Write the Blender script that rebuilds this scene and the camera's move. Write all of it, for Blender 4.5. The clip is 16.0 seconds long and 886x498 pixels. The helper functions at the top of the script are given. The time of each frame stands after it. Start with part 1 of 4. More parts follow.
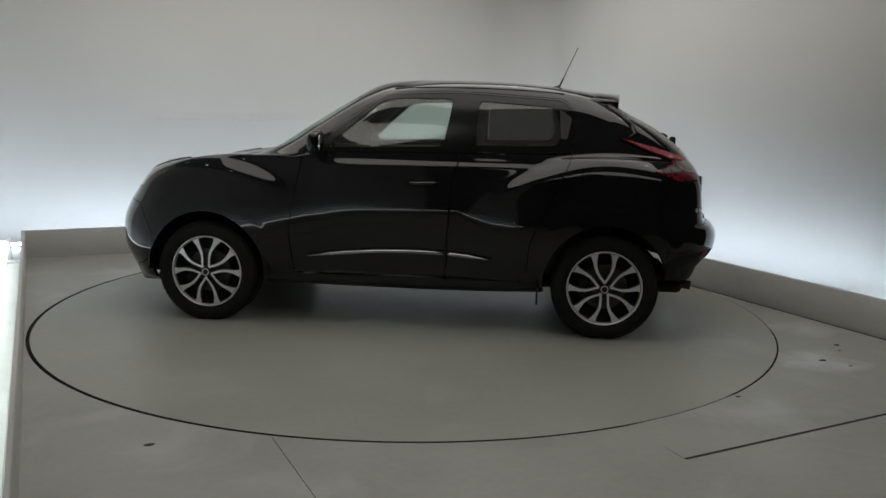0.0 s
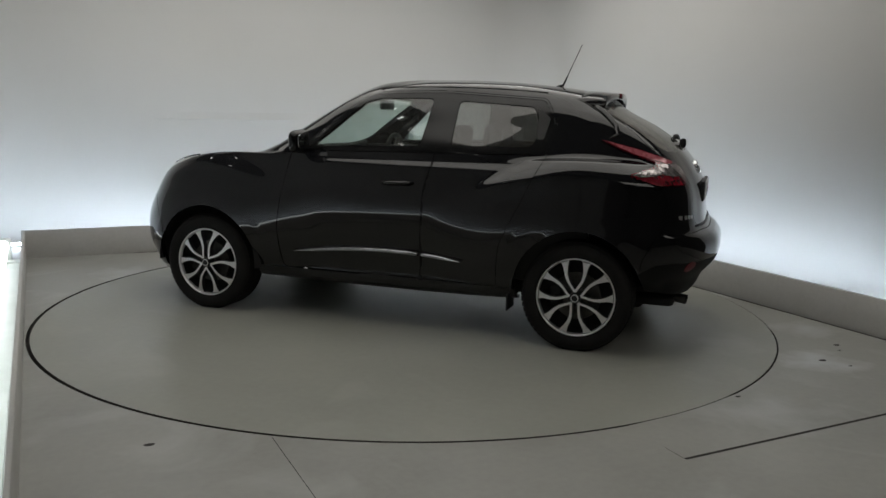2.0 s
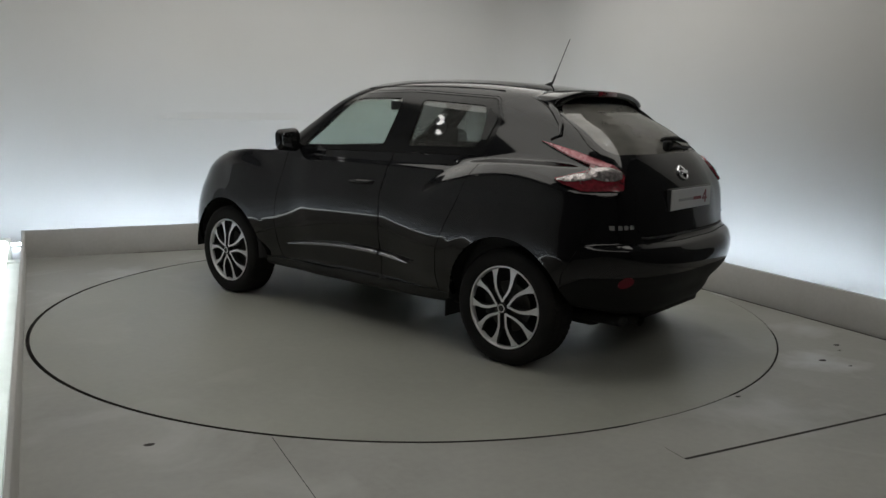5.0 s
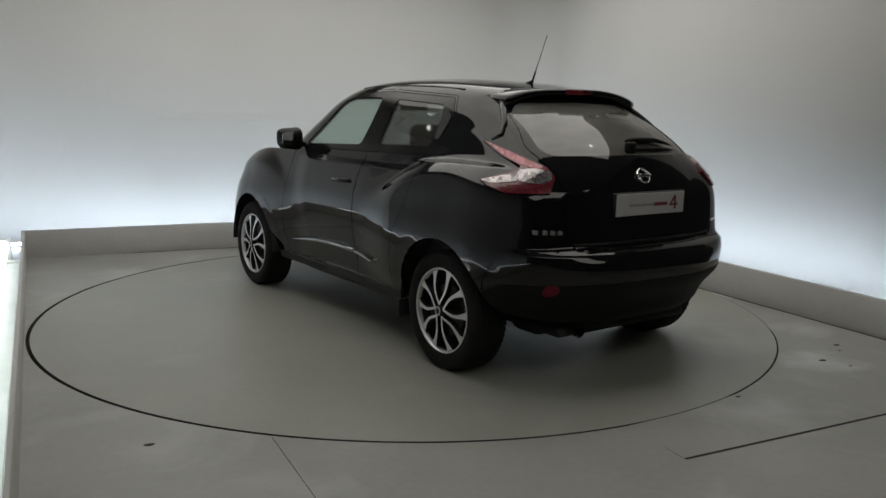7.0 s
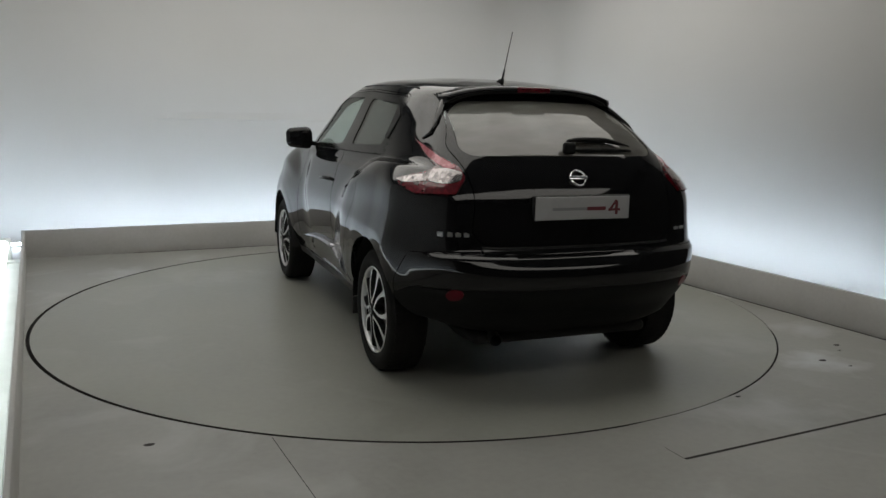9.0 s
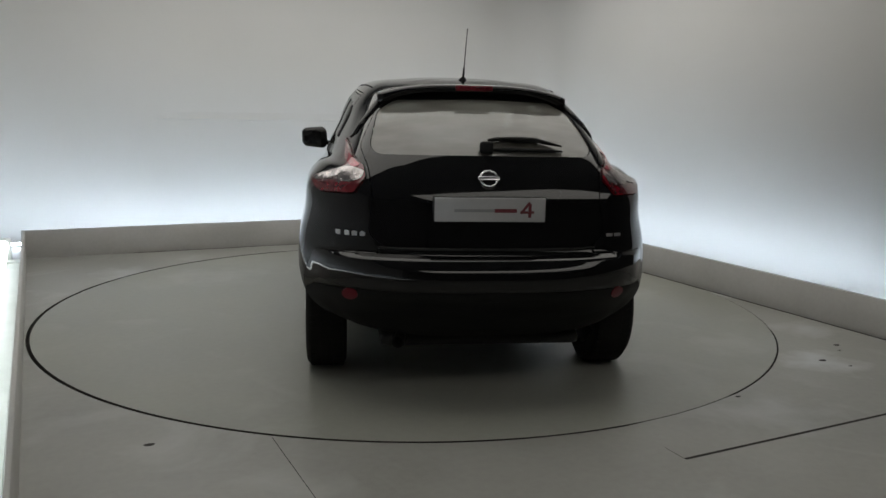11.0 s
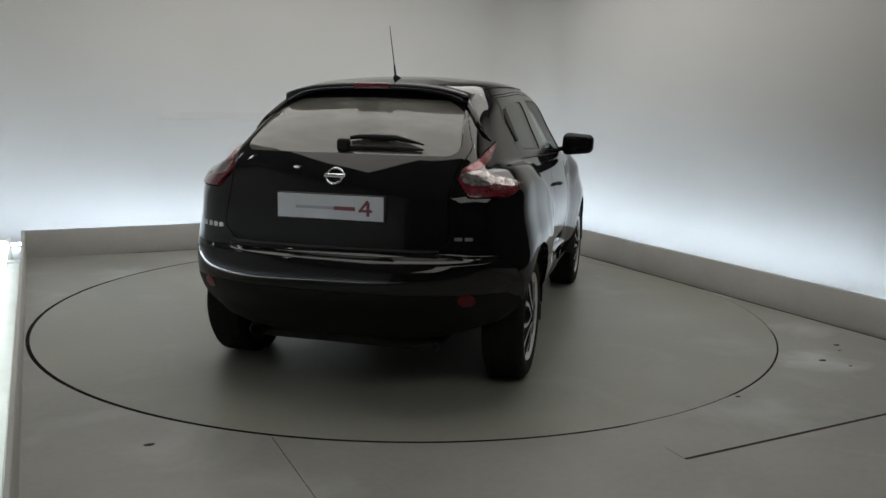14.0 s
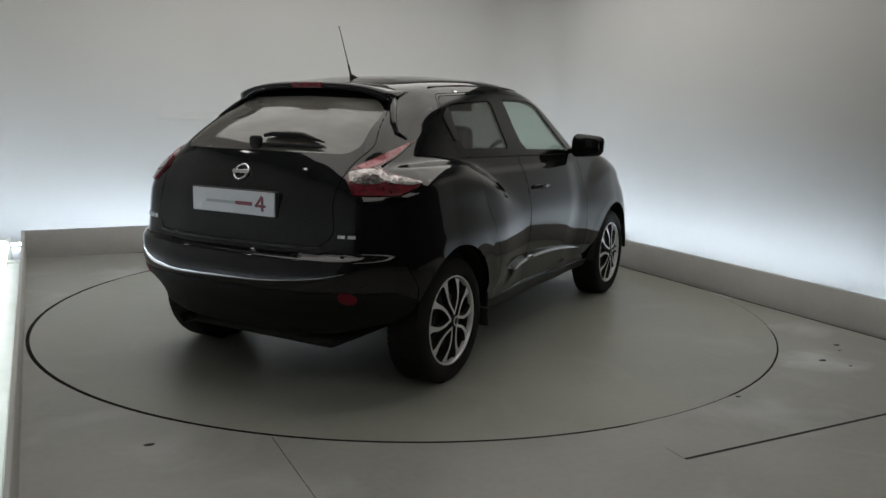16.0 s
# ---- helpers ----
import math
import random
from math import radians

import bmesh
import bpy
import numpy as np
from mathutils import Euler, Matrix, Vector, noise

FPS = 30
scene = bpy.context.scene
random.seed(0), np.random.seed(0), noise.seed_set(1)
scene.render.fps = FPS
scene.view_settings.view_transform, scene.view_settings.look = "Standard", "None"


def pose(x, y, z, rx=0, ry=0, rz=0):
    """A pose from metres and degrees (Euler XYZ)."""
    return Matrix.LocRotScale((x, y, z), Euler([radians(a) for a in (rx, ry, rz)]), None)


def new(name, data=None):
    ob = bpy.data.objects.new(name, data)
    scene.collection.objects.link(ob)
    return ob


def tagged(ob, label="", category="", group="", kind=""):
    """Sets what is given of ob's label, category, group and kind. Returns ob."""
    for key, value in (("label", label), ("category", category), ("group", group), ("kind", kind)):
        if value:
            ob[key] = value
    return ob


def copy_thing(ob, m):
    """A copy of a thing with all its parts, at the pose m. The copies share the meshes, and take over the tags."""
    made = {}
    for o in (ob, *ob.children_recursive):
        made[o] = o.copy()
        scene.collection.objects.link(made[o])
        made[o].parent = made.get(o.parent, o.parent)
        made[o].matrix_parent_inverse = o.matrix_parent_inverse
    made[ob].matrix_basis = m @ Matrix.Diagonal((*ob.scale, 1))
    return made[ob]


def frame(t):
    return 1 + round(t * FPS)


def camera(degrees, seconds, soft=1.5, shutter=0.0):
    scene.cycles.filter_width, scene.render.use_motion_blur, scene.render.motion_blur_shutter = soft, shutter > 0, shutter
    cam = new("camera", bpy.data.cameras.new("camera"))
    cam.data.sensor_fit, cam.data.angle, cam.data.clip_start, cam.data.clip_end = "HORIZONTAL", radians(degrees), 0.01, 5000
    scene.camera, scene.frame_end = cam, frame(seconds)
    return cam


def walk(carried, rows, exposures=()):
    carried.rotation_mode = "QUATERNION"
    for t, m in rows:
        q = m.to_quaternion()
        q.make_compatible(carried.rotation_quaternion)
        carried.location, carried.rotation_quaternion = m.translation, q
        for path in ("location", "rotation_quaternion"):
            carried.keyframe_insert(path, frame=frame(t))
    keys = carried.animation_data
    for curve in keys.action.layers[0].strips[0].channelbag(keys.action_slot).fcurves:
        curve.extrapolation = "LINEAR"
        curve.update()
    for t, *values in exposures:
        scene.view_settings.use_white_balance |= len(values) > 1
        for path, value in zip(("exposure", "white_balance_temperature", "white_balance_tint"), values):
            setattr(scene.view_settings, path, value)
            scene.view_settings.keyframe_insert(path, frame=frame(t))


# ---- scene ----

# ---------------------------------------------------------------- camera
cam = camera(57.36, 16.0, soft=1.5)
EYE = Vector((0.0, -5.6635, 1.3719))
VIEW = Matrix(((0.99911, -0.01606, -0.03900), (-0.03575, 0.16816, -0.98511), (0.02237, 0.98563, 0.16744)))
STAND = Matrix.Translation(EYE) @ VIEW.to_4x4()
walk(cam, [(0.0, STAND), (16.0, STAND)])

# ---------------------------------------------------------------- world and light
TURN = 24.5                       # the platform's turn against the camera's line
ROOM = pose(0, 0, 0, 0, 0, TURN)
XL, XR, YB, YF = -2.468, 2.44, 2.82, -2.83   # platform edges, room axes
KERB = 0.25
WALL_X, WALL_Y = XR + 1.0, YB + 1.0
LEFT_X, FRONT_Y, CEIL = XL - 1.0, -8.5, 3.6
BAY_Y = -1.7                      # where the white bay ends
LEDGE = 1.225
COVE_L, COVE_R = 1.0, 0.6         # the rounded corners of the backdrop
scene.view_settings.exposure = 0.0

world = bpy.data.worlds.new("world")
scene.world = world
world.use_nodes = True
world.node_tree.nodes["Background"].inputs[0].default_value = (0.02, 0.02, 0.02, 1)


# ---------------------------------------------------------------- materials
def principled(name, color, rough=0.5, metal=0.0, **more):
    m = bpy.data.materials.new(name)
    m.use_nodes = True
    b = m.node_tree.nodes["Principled BSDF"]
    b.inputs["Base Color"].default_value = (*color, 1)
    b.inputs["Roughness"].default_value = rough
    b.inputs["Metallic"].default_value = metal
    for k, v in more.items():
        b.inputs[k.replace("_", " ")].default_value = v
    return m


def worn(m, color, dark, scale=3.0, fine=60.0, bump=0.1, rough=(0.4, 0.6), dist=0.002):
    """Two scales of mottling on colour and roughness, and a fine relief."""
    nt = m.node_tree
    b = nt.nodes["Principled BSDF"]
    co = nt.nodes.new("ShaderNodeTexCoord")
    big, small = nt.nodes.new("ShaderNodeTexNoise"), nt.nodes.new("ShaderNodeTexNoise")
    big.inputs["Scale"].default_value, small.inputs["Scale"].default_value = scale, fine
    big.inputs["Detail"].default_value, small.inputs["Detail"].default_value = 5, 4
    mixn = nt.nodes.new("ShaderNodeMath")
    mixn.operation = "MULTIPLY_ADD"
    mixn.inputs[1].default_value = 0.3
    ramp = nt.nodes.new("ShaderNodeValToRGB")
    ramp.color_ramp.elements[0].position, ramp.color_ramp.elements[1].position = 0.42, 0.86
    ramp.color_ramp.elements[0].color, ramp.color_ramp.elements[1].color = (*dark, 1), (*color, 1)
    rr = nt.nodes.new("ShaderNodeMapRange")
    rr.inputs["To Min"].default_value, rr.inputs["To Max"].default_value = rough
    bp = nt.nodes.new("ShaderNodeBump")
    bp.inputs["Strength"].default_value, bp.inputs["Distance"].default_value = bump, dist
    for n in (big, small):
        nt.links.new(co.outputs["Object"], n.inputs["Vector"])
    nt.links.new(small.outputs[0], mixn.inputs[0])
    nt.links.new(big.outputs[0], mixn.inputs[2])
    nt.links.new(mixn.outputs[0], ramp.inputs[0])
    nt.links.new(ramp.outputs[0], b.inputs["Base Color"])
    nt.links.new(big.outputs[0], rr.inputs["Value"])
    nt.links.new(rr.outputs[0], b.inputs["Roughness"])
    nt.links.new(small.outputs[0], bp.inputs["Height"])
    nt.links.new(bp.outputs[0], b.inputs["Normal"])
    return m


def glass(name, tint, ior=1.5, haze=0.0):
    m = bpy.data.materials.new(name)
    m.use_nodes = True
    nt = m.node_tree
    nt.nodes.remove(nt.nodes["Principled BSDF"])
    tr, gl = nt.nodes.new("ShaderNodeBsdfTransparent"), nt.nodes.new("ShaderNodeBsdfGlossy")
    tr.inputs[0].default_value = (*tint, 1)
    gl.inputs["Roughness"].default_value = 0.02
    fr, mx = nt.nodes.new("ShaderNodeLayerWeight"), nt.nodes.new("ShaderNodeMixShader")
    fr.inputs[0].default_value = 0.5
    pw, ma = nt.nodes.new("ShaderNodeMath"), nt.nodes.new("ShaderNodeMath")
    pw.operation, ma.operation = "POWER", "MULTIPLY_ADD"
    pw.inputs[1].default_value = 5.0
    f0 = 2 * ((ior - 1) / (ior + 1)) ** 2
    ma.inputs[1].default_value, ma.inputs[2].default_value = 0.6 * (1 - f0), f0
    nt.links.new(fr.outputs["Facing"], pw.inputs[0])
    nt.links.new(pw.outputs[0], ma.inputs[0])
    nt.links.new(ma.outputs[0], mx.inputs[0])
    # a pale diffuse film puts the ceiling's broad sheen into the pane's colour
    film, pale_tone = nt.nodes.new("ShaderNodeMixShader"), nt.nodes.new("ShaderNodeBsdfDiffuse")
    pale_tone.inputs[0].default_value = (0.55, 0.53, 0.48, 1)
    no, rg = nt.nodes.new("ShaderNodeTexNoise"), nt.nodes.new("ShaderNodeMapRange")
    no.inputs["Scale"].default_value, no.inputs["Detail"].default_value = 4.0, 6
    rg.inputs["To Min"].default_value, rg.inputs["To Max"].default_value = haze * 0.6, haze * 1.4
    nt.links.new(no.outputs[0], rg.inputs["Value"])
    nt.links.new(rg.outputs[0], film.inputs[0])
    nt.links.new(tr.outputs[0], film.inputs[1])
    nt.links.new(pale_tone.outputs[0], film.inputs[2])
    nt.links.new(film.outputs[0], mx.inputs[1])
    nt.links.new(gl.outputs[0], mx.inputs[2])
    nt.links.new(mx.outputs[0], nt.nodes["Material Output"].inputs[0])
    return m


def glow(name, color, strength):
    m = bpy.data.materials.new(name)
    m.use_nodes = True
    b = m.node_tree.nodes["Principled BSDF"]
    b.inputs["Base Color"].default_value = (0.8, 0.8, 0.8, 1)
    b.inputs["Emission Color"].default_value = (*color, 1)
    b.inputs["Emission Strength"].default_value = strength
    return m


def dusty(m, pale_tone, amount):
    """Pale dust patches with an outline of their own over the paint."""
    nt = m.node_tree
    b = nt.nodes["Principled BSDF"]
    old = b.inputs["Base Color"].links[0].from_socket
    co, no, rp, mx = (nt.nodes.new(k) for k in ("ShaderNodeTexCoord", "ShaderNodeTexNoise", "ShaderNodeValToRGB", "ShaderNodeMixRGB"))
    no.inputs["Scale"].default_value, no.inputs["Detail"].default_value, no.inputs["Distortion"].default_value = 1.7, 8, 1.2
    rp.color_ramp.elements[0].position, rp.color_ramp.elements[1].position = 0.56, 0.74
    rp.color_ramp.elements[1].color = (amount, amount, amount, 1)
    mx.inputs[2].default_value = (*pale_tone, 1)
    nt.links.new(co.outputs["Object"], no.inputs["Vector"])
    nt.links.new(no.outputs[0], rp.inputs[0])
    nt.links.new(rp.outputs[0], mx.inputs[0])
    nt.links.new(old, mx.inputs[1])
    nt.links.new(mx.outputs[0], b.inputs["Base Color"])


def smudge(m, pale_tone, x, y, size, amount):
    """One pale patch with a ragged rim at (x, y); on the floor, trodden dust."""
    nt = m.node_tree
    b = nt.nodes["Principled BSDF"]
    old = b.inputs["Base Color"].links[0].from_socket
    geo, no, far, add, rng, mx = (nt.nodes.new(k) for k in ("ShaderNodeNewGeometry", "ShaderNodeTexNoise", "ShaderNodeVectorMath", "ShaderNodeMath", "ShaderNodeMapRange", "ShaderNodeMixRGB"))
    no.inputs["Scale"].default_value, no.inputs["Detail"].default_value = 5.0, 9
    far.operation, add.operation = "DISTANCE", "MULTIPLY_ADD"
    far.inputs[1].default_value = (x, y, 0)
    add.inputs[1].default_value = 1.6 * size
    rng.inputs["From Min"].default_value, rng.inputs["From Max"].default_value = 1.55 * size, 0.85 * size
    rng.inputs["To Min"].default_value, rng.inputs["To Max"].default_value = 0.0, amount
    mx.inputs[2].default_value = (*pale_tone, 1)
    nt.links.new(geo.outputs["Position"], no.inputs["Vector"])
    nt.links.new(geo.outputs["Position"], far.inputs[0])
    nt.links.new(no.outputs[0], add.inputs[0])
    nt.links.new(far.outputs["Value"], add.inputs[2])
    nt.links.new(add.outputs[0], rng.inputs["Value"])
    nt.links.new(rng.outputs[0], mx.inputs[0])
    nt.links.new(old, mx.inputs[1])
    nt.links.new(mx.outputs[0], b.inputs["Base Color"])


def faceted(m, pale, deep, cells, bump):
    """The moulded prisms behind a lamp's lens: small cells, each with its own tone and tilt."""
    nt = m.node_tree
    b = nt.nodes["Principled BSDF"]
    co, vo, mx, bp = (nt.nodes.new(k) for k in ("ShaderNodeTexCoord", "ShaderNodeTexVoronoi", "ShaderNodeMixRGB", "ShaderNodeBump"))
    vo.inputs["Scale"].default_value = cells
    mx.inputs[1].default_value, mx.inputs[2].default_value = (*deep, 1), (*pale, 1)
    bp.inputs["Strength"].default_value, bp.inputs["Distance"].default_value = bump, 0.004
    nt.links.new(co.outputs["Object"], vo.inputs["Vector"])
    nt.links.new(vo.outputs["Color"], mx.inputs[0])
    nt.links.new(mx.outputs[0], b.inputs["Base Color"])
    nt.links.new(vo.outputs["Distance"], bp.inputs["Height"])
    nt.links.new(bp.outputs[0], b.inputs["Normal"])
    return m


M = {}
M["paint"] = principled("black_paint", (0.0068, 0.0068, 0.0076), 0.35, 0.0, Specular_IOR_Level=0.0, Coat_Weight=1.0, Coat_Roughness=0.05)
M["trim"] = worn(principled("black_plastic", (0.012, 0.012, 0.012), 0.5), (0.014, 0.014, 0.014), (0.008, 0.008, 0.008), 6, 240, 0.25, (0.45, 0.6), 0.001)
M["gloss_trim"] = principled("gloss_black_trim", (0.005, 0.005, 0.005), 0.16, 0.0, Specular_IOR_Level=0.35)
M["rubber"] = worn(principled("rubber", (0.015, 0.015, 0.015), 0.75, 0.0, Specular_IOR_Level=0.25), (0.014, 0.013, 0.0125), (0.006, 0.006, 0.006), 8, 120, 0.3, (0.7, 0.9), 0.001)
M["alloy"] = principled("machined_alloy", (0.76, 0.76, 0.77), 0.38, 0.6)
M["alloy_dark"] = principled("dark_alloy_paint", (0.02, 0.02, 0.022), 0.4, 0.3)
M["steel"] = worn(principled("brake_steel", (0.2, 0.2, 0.2), 0.4, 1.0), (0.12, 0.115, 0.11), (0.05, 0.048, 0.045), 12, 90, 0.1)
M["chrome"] = principled("chrome", (0.85, 0.85, 0.86), 0.08, 1.0)
M["silver_print"] = principled("silver_lettering", (0.6, 0.6, 0.6), 0.3, 0.8)
M["glass_clear"] = glass("light_green_glass", (0.72, 0.80, 0.76), 1.5, 0.03)
M["glass_dark"] = glass("privacy_glass", (0.21, 0.21, 0.20), 1.5, 0.05)
M["glass_rear"] = glass("rear_privacy_glass", (0.15, 0.145, 0.135), 1.6, 0.22)
M["lamp_red"] = faceted(principled("red_lens", (0.20, 0.008, 0.018), 0.25, 0.0, Coat_Weight=1.0, Coat_Roughness=0.04), (0.17, 0.006, 0.015), (0.07, 0.002, 0.006), 60, 0.12)
M["lamp_clear"] = faceted(principled("clear_lens", (0.5, 0.5, 0.5), 0.16, 0.7, Coat_Weight=1.0, Coat_Roughness=0.03), (0.55, 0.50, 0.50), (0.05, 0.04, 0.04), 58, 0.16)
M["lamp_pink"] = faceted(principled("pale_red_lens", (0.30, 0.05, 0.07), 0.25, 0.2, Coat_Weight=1.0, Coat_Roughness=0.04), (0.50, 0.14, 0.17), (0.28, 0.045, 0.06), 55, 0.12)
M["trim_low"] = worn(principled("dark_bumper_plastic", (0.008, 0.008, 0.008), 0.6, 0.0, Specular_IOR_Level=0.2), (0.009, 0.009, 0.009), (0.005, 0.005, 0.005), 6, 240, 0.2, (0.55, 0.7), 0.001)
M["reflector"] = principled("red_reflector", (0.13, 0.003, 0.012), 0.3, 0.0, Specular_IOR_Level=0.3)
M["headlamp"] = principled("headlamp_lens", (0.25, 0.26, 0.28), 0.15, 0.4, Coat_Weight=1.0)
M["plate"] = worn(principled("plate_white", (0.55, 0.55, 0.55), 0.35), (0.52, 0.52, 0.53), (0.46, 0.46, 0.47), 8, 50, 0.02, (0.3, 0.4))
M["plate_grey"] = principled("plate_grey_print", (0.30, 0.30, 0.31), 0.5)
M["plate_red"] = principled("plate_red_print", (0.16, 0.03, 0.04), 0.5)
M["mirror"] = principled("mirror_glass", (0.5, 0.52, 0.54), 0.02, 1.0)
M["cloth"] = worn(principled("seat_cloth", (0.03, 0.03, 0.032), 0.9), (0.04, 0.04, 0.042), (0.02, 0.02, 0.022), 5, 300, 0.3, (0.85, 0.95), 0.001)
M["headliner"] = worn(principled("headliner", (0.35, 0.34, 0.32), 0.9), (0.36, 0.35, 0.33), (0.30, 0.29, 0.28), 3, 200, 0.1, (0.85, 0.95))
M["under"] = principled("underbody", (0.01, 0.01, 0.01), 0.8)
M["floor"] = worn(principled("platform_paint", (0.3, 0.3, 0.28), 0.45), (0.34, 0.34, 0.315), (0.255, 0.255, 0.235), 1.3, 26, 0.05, (0.28, 0.50))
M["disc"] = worn(principled("turntable_paint", (0.3, 0.3, 0.28), 0.45), (0.318, 0.322, 0.283), (0.254, 0.258, 0.228), 1.1, 24, 0.05, (0.28, 0.48))
dusty(M["floor"], (0.46, 0.47, 0.46), 0.45)
dusty(M["disc"], (0.40, 0.40, 0.37), 0.28)
for spot in ((2.36, -1.25, 0.34, 0.75), (2.62, -0.55, 0.30, 0.5), (2.55, 0.5, 0.35, 0.45), (1.75, -2.05, 0.40, 0.35), (-2.35, 0.95, 0.4, 0.4)):
    smudge(M["floor"], (0.56, 0.59, 0.60), *spot)
# pale patches on the disc, fixed in the room while it turns
for spot in ((1.35, 0.75, 0.7, 0.35), (1.95, -0.9, 0.35, 0.35), (-1.6, 0.9, 0.6, 0.3)):
    smudge(M["disc"], (0.44, 0.45, 0.43), *spot)
M["gap"] = principled("joint_dark", (0.02, 0.018, 0.015), 0.9)
M["kerb"] = worn(principled("kerb_board", (0.5, 0.5, 0.48), 0.6), (0.54, 0.53, 0.515), (0.43, 0.425, 0.41), 1.6, 40, 0.06, (0.5, 0.65))
M["wall"] = worn(principled("backdrop_white", (0.7, 0.7, 0.68), 0.85), (0.70, 0.695, 0.68), (0.66, 0.655, 0.64), 0.5, 120, 0.05, (0.8, 0.9))
M["ceiling"] = worn(principled("ceiling_paint", (0.12, 0.12, 0.12), 0.85), (0.13, 0.13, 0.127), (0.10, 0.10, 0.10), 0.8, 60, 0.05, (0.8, 0.9))
M["side_grey"] = worn(principled("side_wall_grey", (0.2, 0.2, 0.2), 0.9), (0.36, 0.36, 0.36), (0.30, 0.30, 0.30), 1.2, 80, 0.1, (0.85, 0.95))
M["curtain"] = worn(principled("dark_wall", (0.05, 0.05, 0.05), 0.9), (0.05, 0.05, 0.05), (0.03, 0.03, 0.03), 2, 80, 0.1, (0.85, 0.95))
M["metal_white"] = worn(principled("white_metal", (0.75, 0.77, 0.76), 0.4), (0.75, 0.77, 0.76), (0.62, 0.65, 0.63), 4, 60, 0.05, (0.35, 0.5))
M["dirt"] = principled("dust_speck", (0.03, 0.028, 0.025), 0.9)
M["led"] = glow("led_strip", (0.745, 0.867, 1.0), 21.5)
M["tube"] = glow("lit_tube", (0.92, 1.0, 0.98), 3.0)
M["panel"] = glow("ceiling_panel", (1.0, 0.962, 0.885), 1.36)
M["spot"] = glow("spot_lens", (1.0, 0.98, 0.94), 10.0)


# ---------------------------------------------------------------- mesh helpers
def mesh_ob(name, bm, material, parent=None, label="", smooth=True):
    me = bpy.data.meshes.new(name)
    bm.normal_update()
    bm.to_mesh(me)
    bm.free()
    mats = material if isinstance(material, (list, tuple)) else [material]
    for m in mats:
        me.materials.append(M[m])
    if smooth:
        me.shade_smooth()
    ob = new(name, me)
    ob.parent = parent
    if label:
        ob["label"] = label
    return ob


def part(name, bm, material, parent, label="", smooth=True):
    return mesh_ob(name, bm, material, parent, label, smooth)


def box(bm, lo, hi, bevel=0.0, m=None, seg=2):
    """A block between two corners, its edges rounded."""
    made = bmesh.ops.create_cube(bm, size=1)["verts"]
    c = [(a + b) / 2 for a, b in zip(lo, hi)]
    for v in made:
        v.co = Vector([c[i] + v.co[i] * (hi[i] - lo[i]) for i in range(3)])
    if bevel:
        edges = list({e for v in made for e in v.link_edges})
        r = bmesh.ops.bevel(bm, geom=edges, offset=bevel, segments=seg, affect="EDGES", profile=0.5)
        made = list(set(r["verts"]) | {v for v in made if v.is_valid})
    if m:
        bmesh.ops.transform(bm, matrix=m, verts=[v for v in made if v.is_valid])
    return bm


def one_box(lo, hi, bevel=0.0, m=None, seg=2):
    return box(bmesh.new(), lo, hi, bevel, m, seg)


def sweep(bm, path, radii, n=10, flat=1.0, cap=True):
    """A tube along a path; flat squeezes its section."""
    rings = []
    pts = [Vector(q) for q in path]
    side = None
    for i, q in enumerate(pts):
        d = (pts[min(i + 1, len(pts) - 1)] - pts[max(i - 1, 0)]).normalized()
        ref = Vector((0, 0, 1)) if abs(d.z) < 0.9 else Vector((1, 0, 0))
        a = d.cross(ref).normalized() if side is None else (side - d * side.dot(d)).normalized()
        side = a
        b = d.cross(a)
        r = radii[i] if hasattr(radii, "__len__") else radii
        rings.append([bm.verts.new(q + a * math.cos(k * math.tau / n) * r + b * math.sin(k * math.tau / n) * r * flat) for k in range(n)])
    for r0, r1 in zip(rings, rings[1:]):
        for k in range(n):
            bm.faces.new((r0[k], r0[(k + 1) % n], r1[(k + 1) % n], r1[k]))
    if cap:
        bm.faces.new(rings[0][::-1])
        bm.faces.new(rings[-1])
    return bm


def lathe(bm, profile, n=64):
    """A turned shape from (radius, height) pairs round the y axis."""
    rings = []
    for r, h in profile:
        rings.append([bm.verts.new((r * math.cos(k * math.tau / n), h, r * math.sin(k * math.tau / n))) for k in range(n)])
    for r0, r1 in zip(rings, rings[1:]):
        for k in range(n):
            bm.faces.new((r0[k], r1[k], r1[(k + 1) % n], r0[(k + 1) % n]))
    return bm


def prism(bm, outline, lo, hi, to):
    """An outline (a, b) given a depth from lo to hi; to(a, b, d) places it."""
    f = [bm.verts.new(to(a, b, lo)) for a, b in outline]
    g = [bm.verts.new(to(a, b, hi)) for a, b in outline]
    n = len(outline)
    bm.faces.new(f[::-1])
    bm.faces.new(g)
    for k in range(n):
        bm.faces.new((f[k], f[(k + 1) % n], g[(k + 1) % n], g[k]))
    bmesh.ops.recalc_face_normals(bm, faces=bm.faces)
    return bm


# ---------------------------------------------------------------- the room
def placed(ob):
    ob.matrix_world = ROOM
    return ob


def structure(name, bm, material, label, smooth=False):
    return tagged(placed(mesh_ob(name, bm, material, None, "", smooth)), label, name.split("_")[0], kind="structure")


R = 2.452                        # turntable radius
HOLE = (-0.007, 0.0005)           # the hole lies a little off the disc's middle


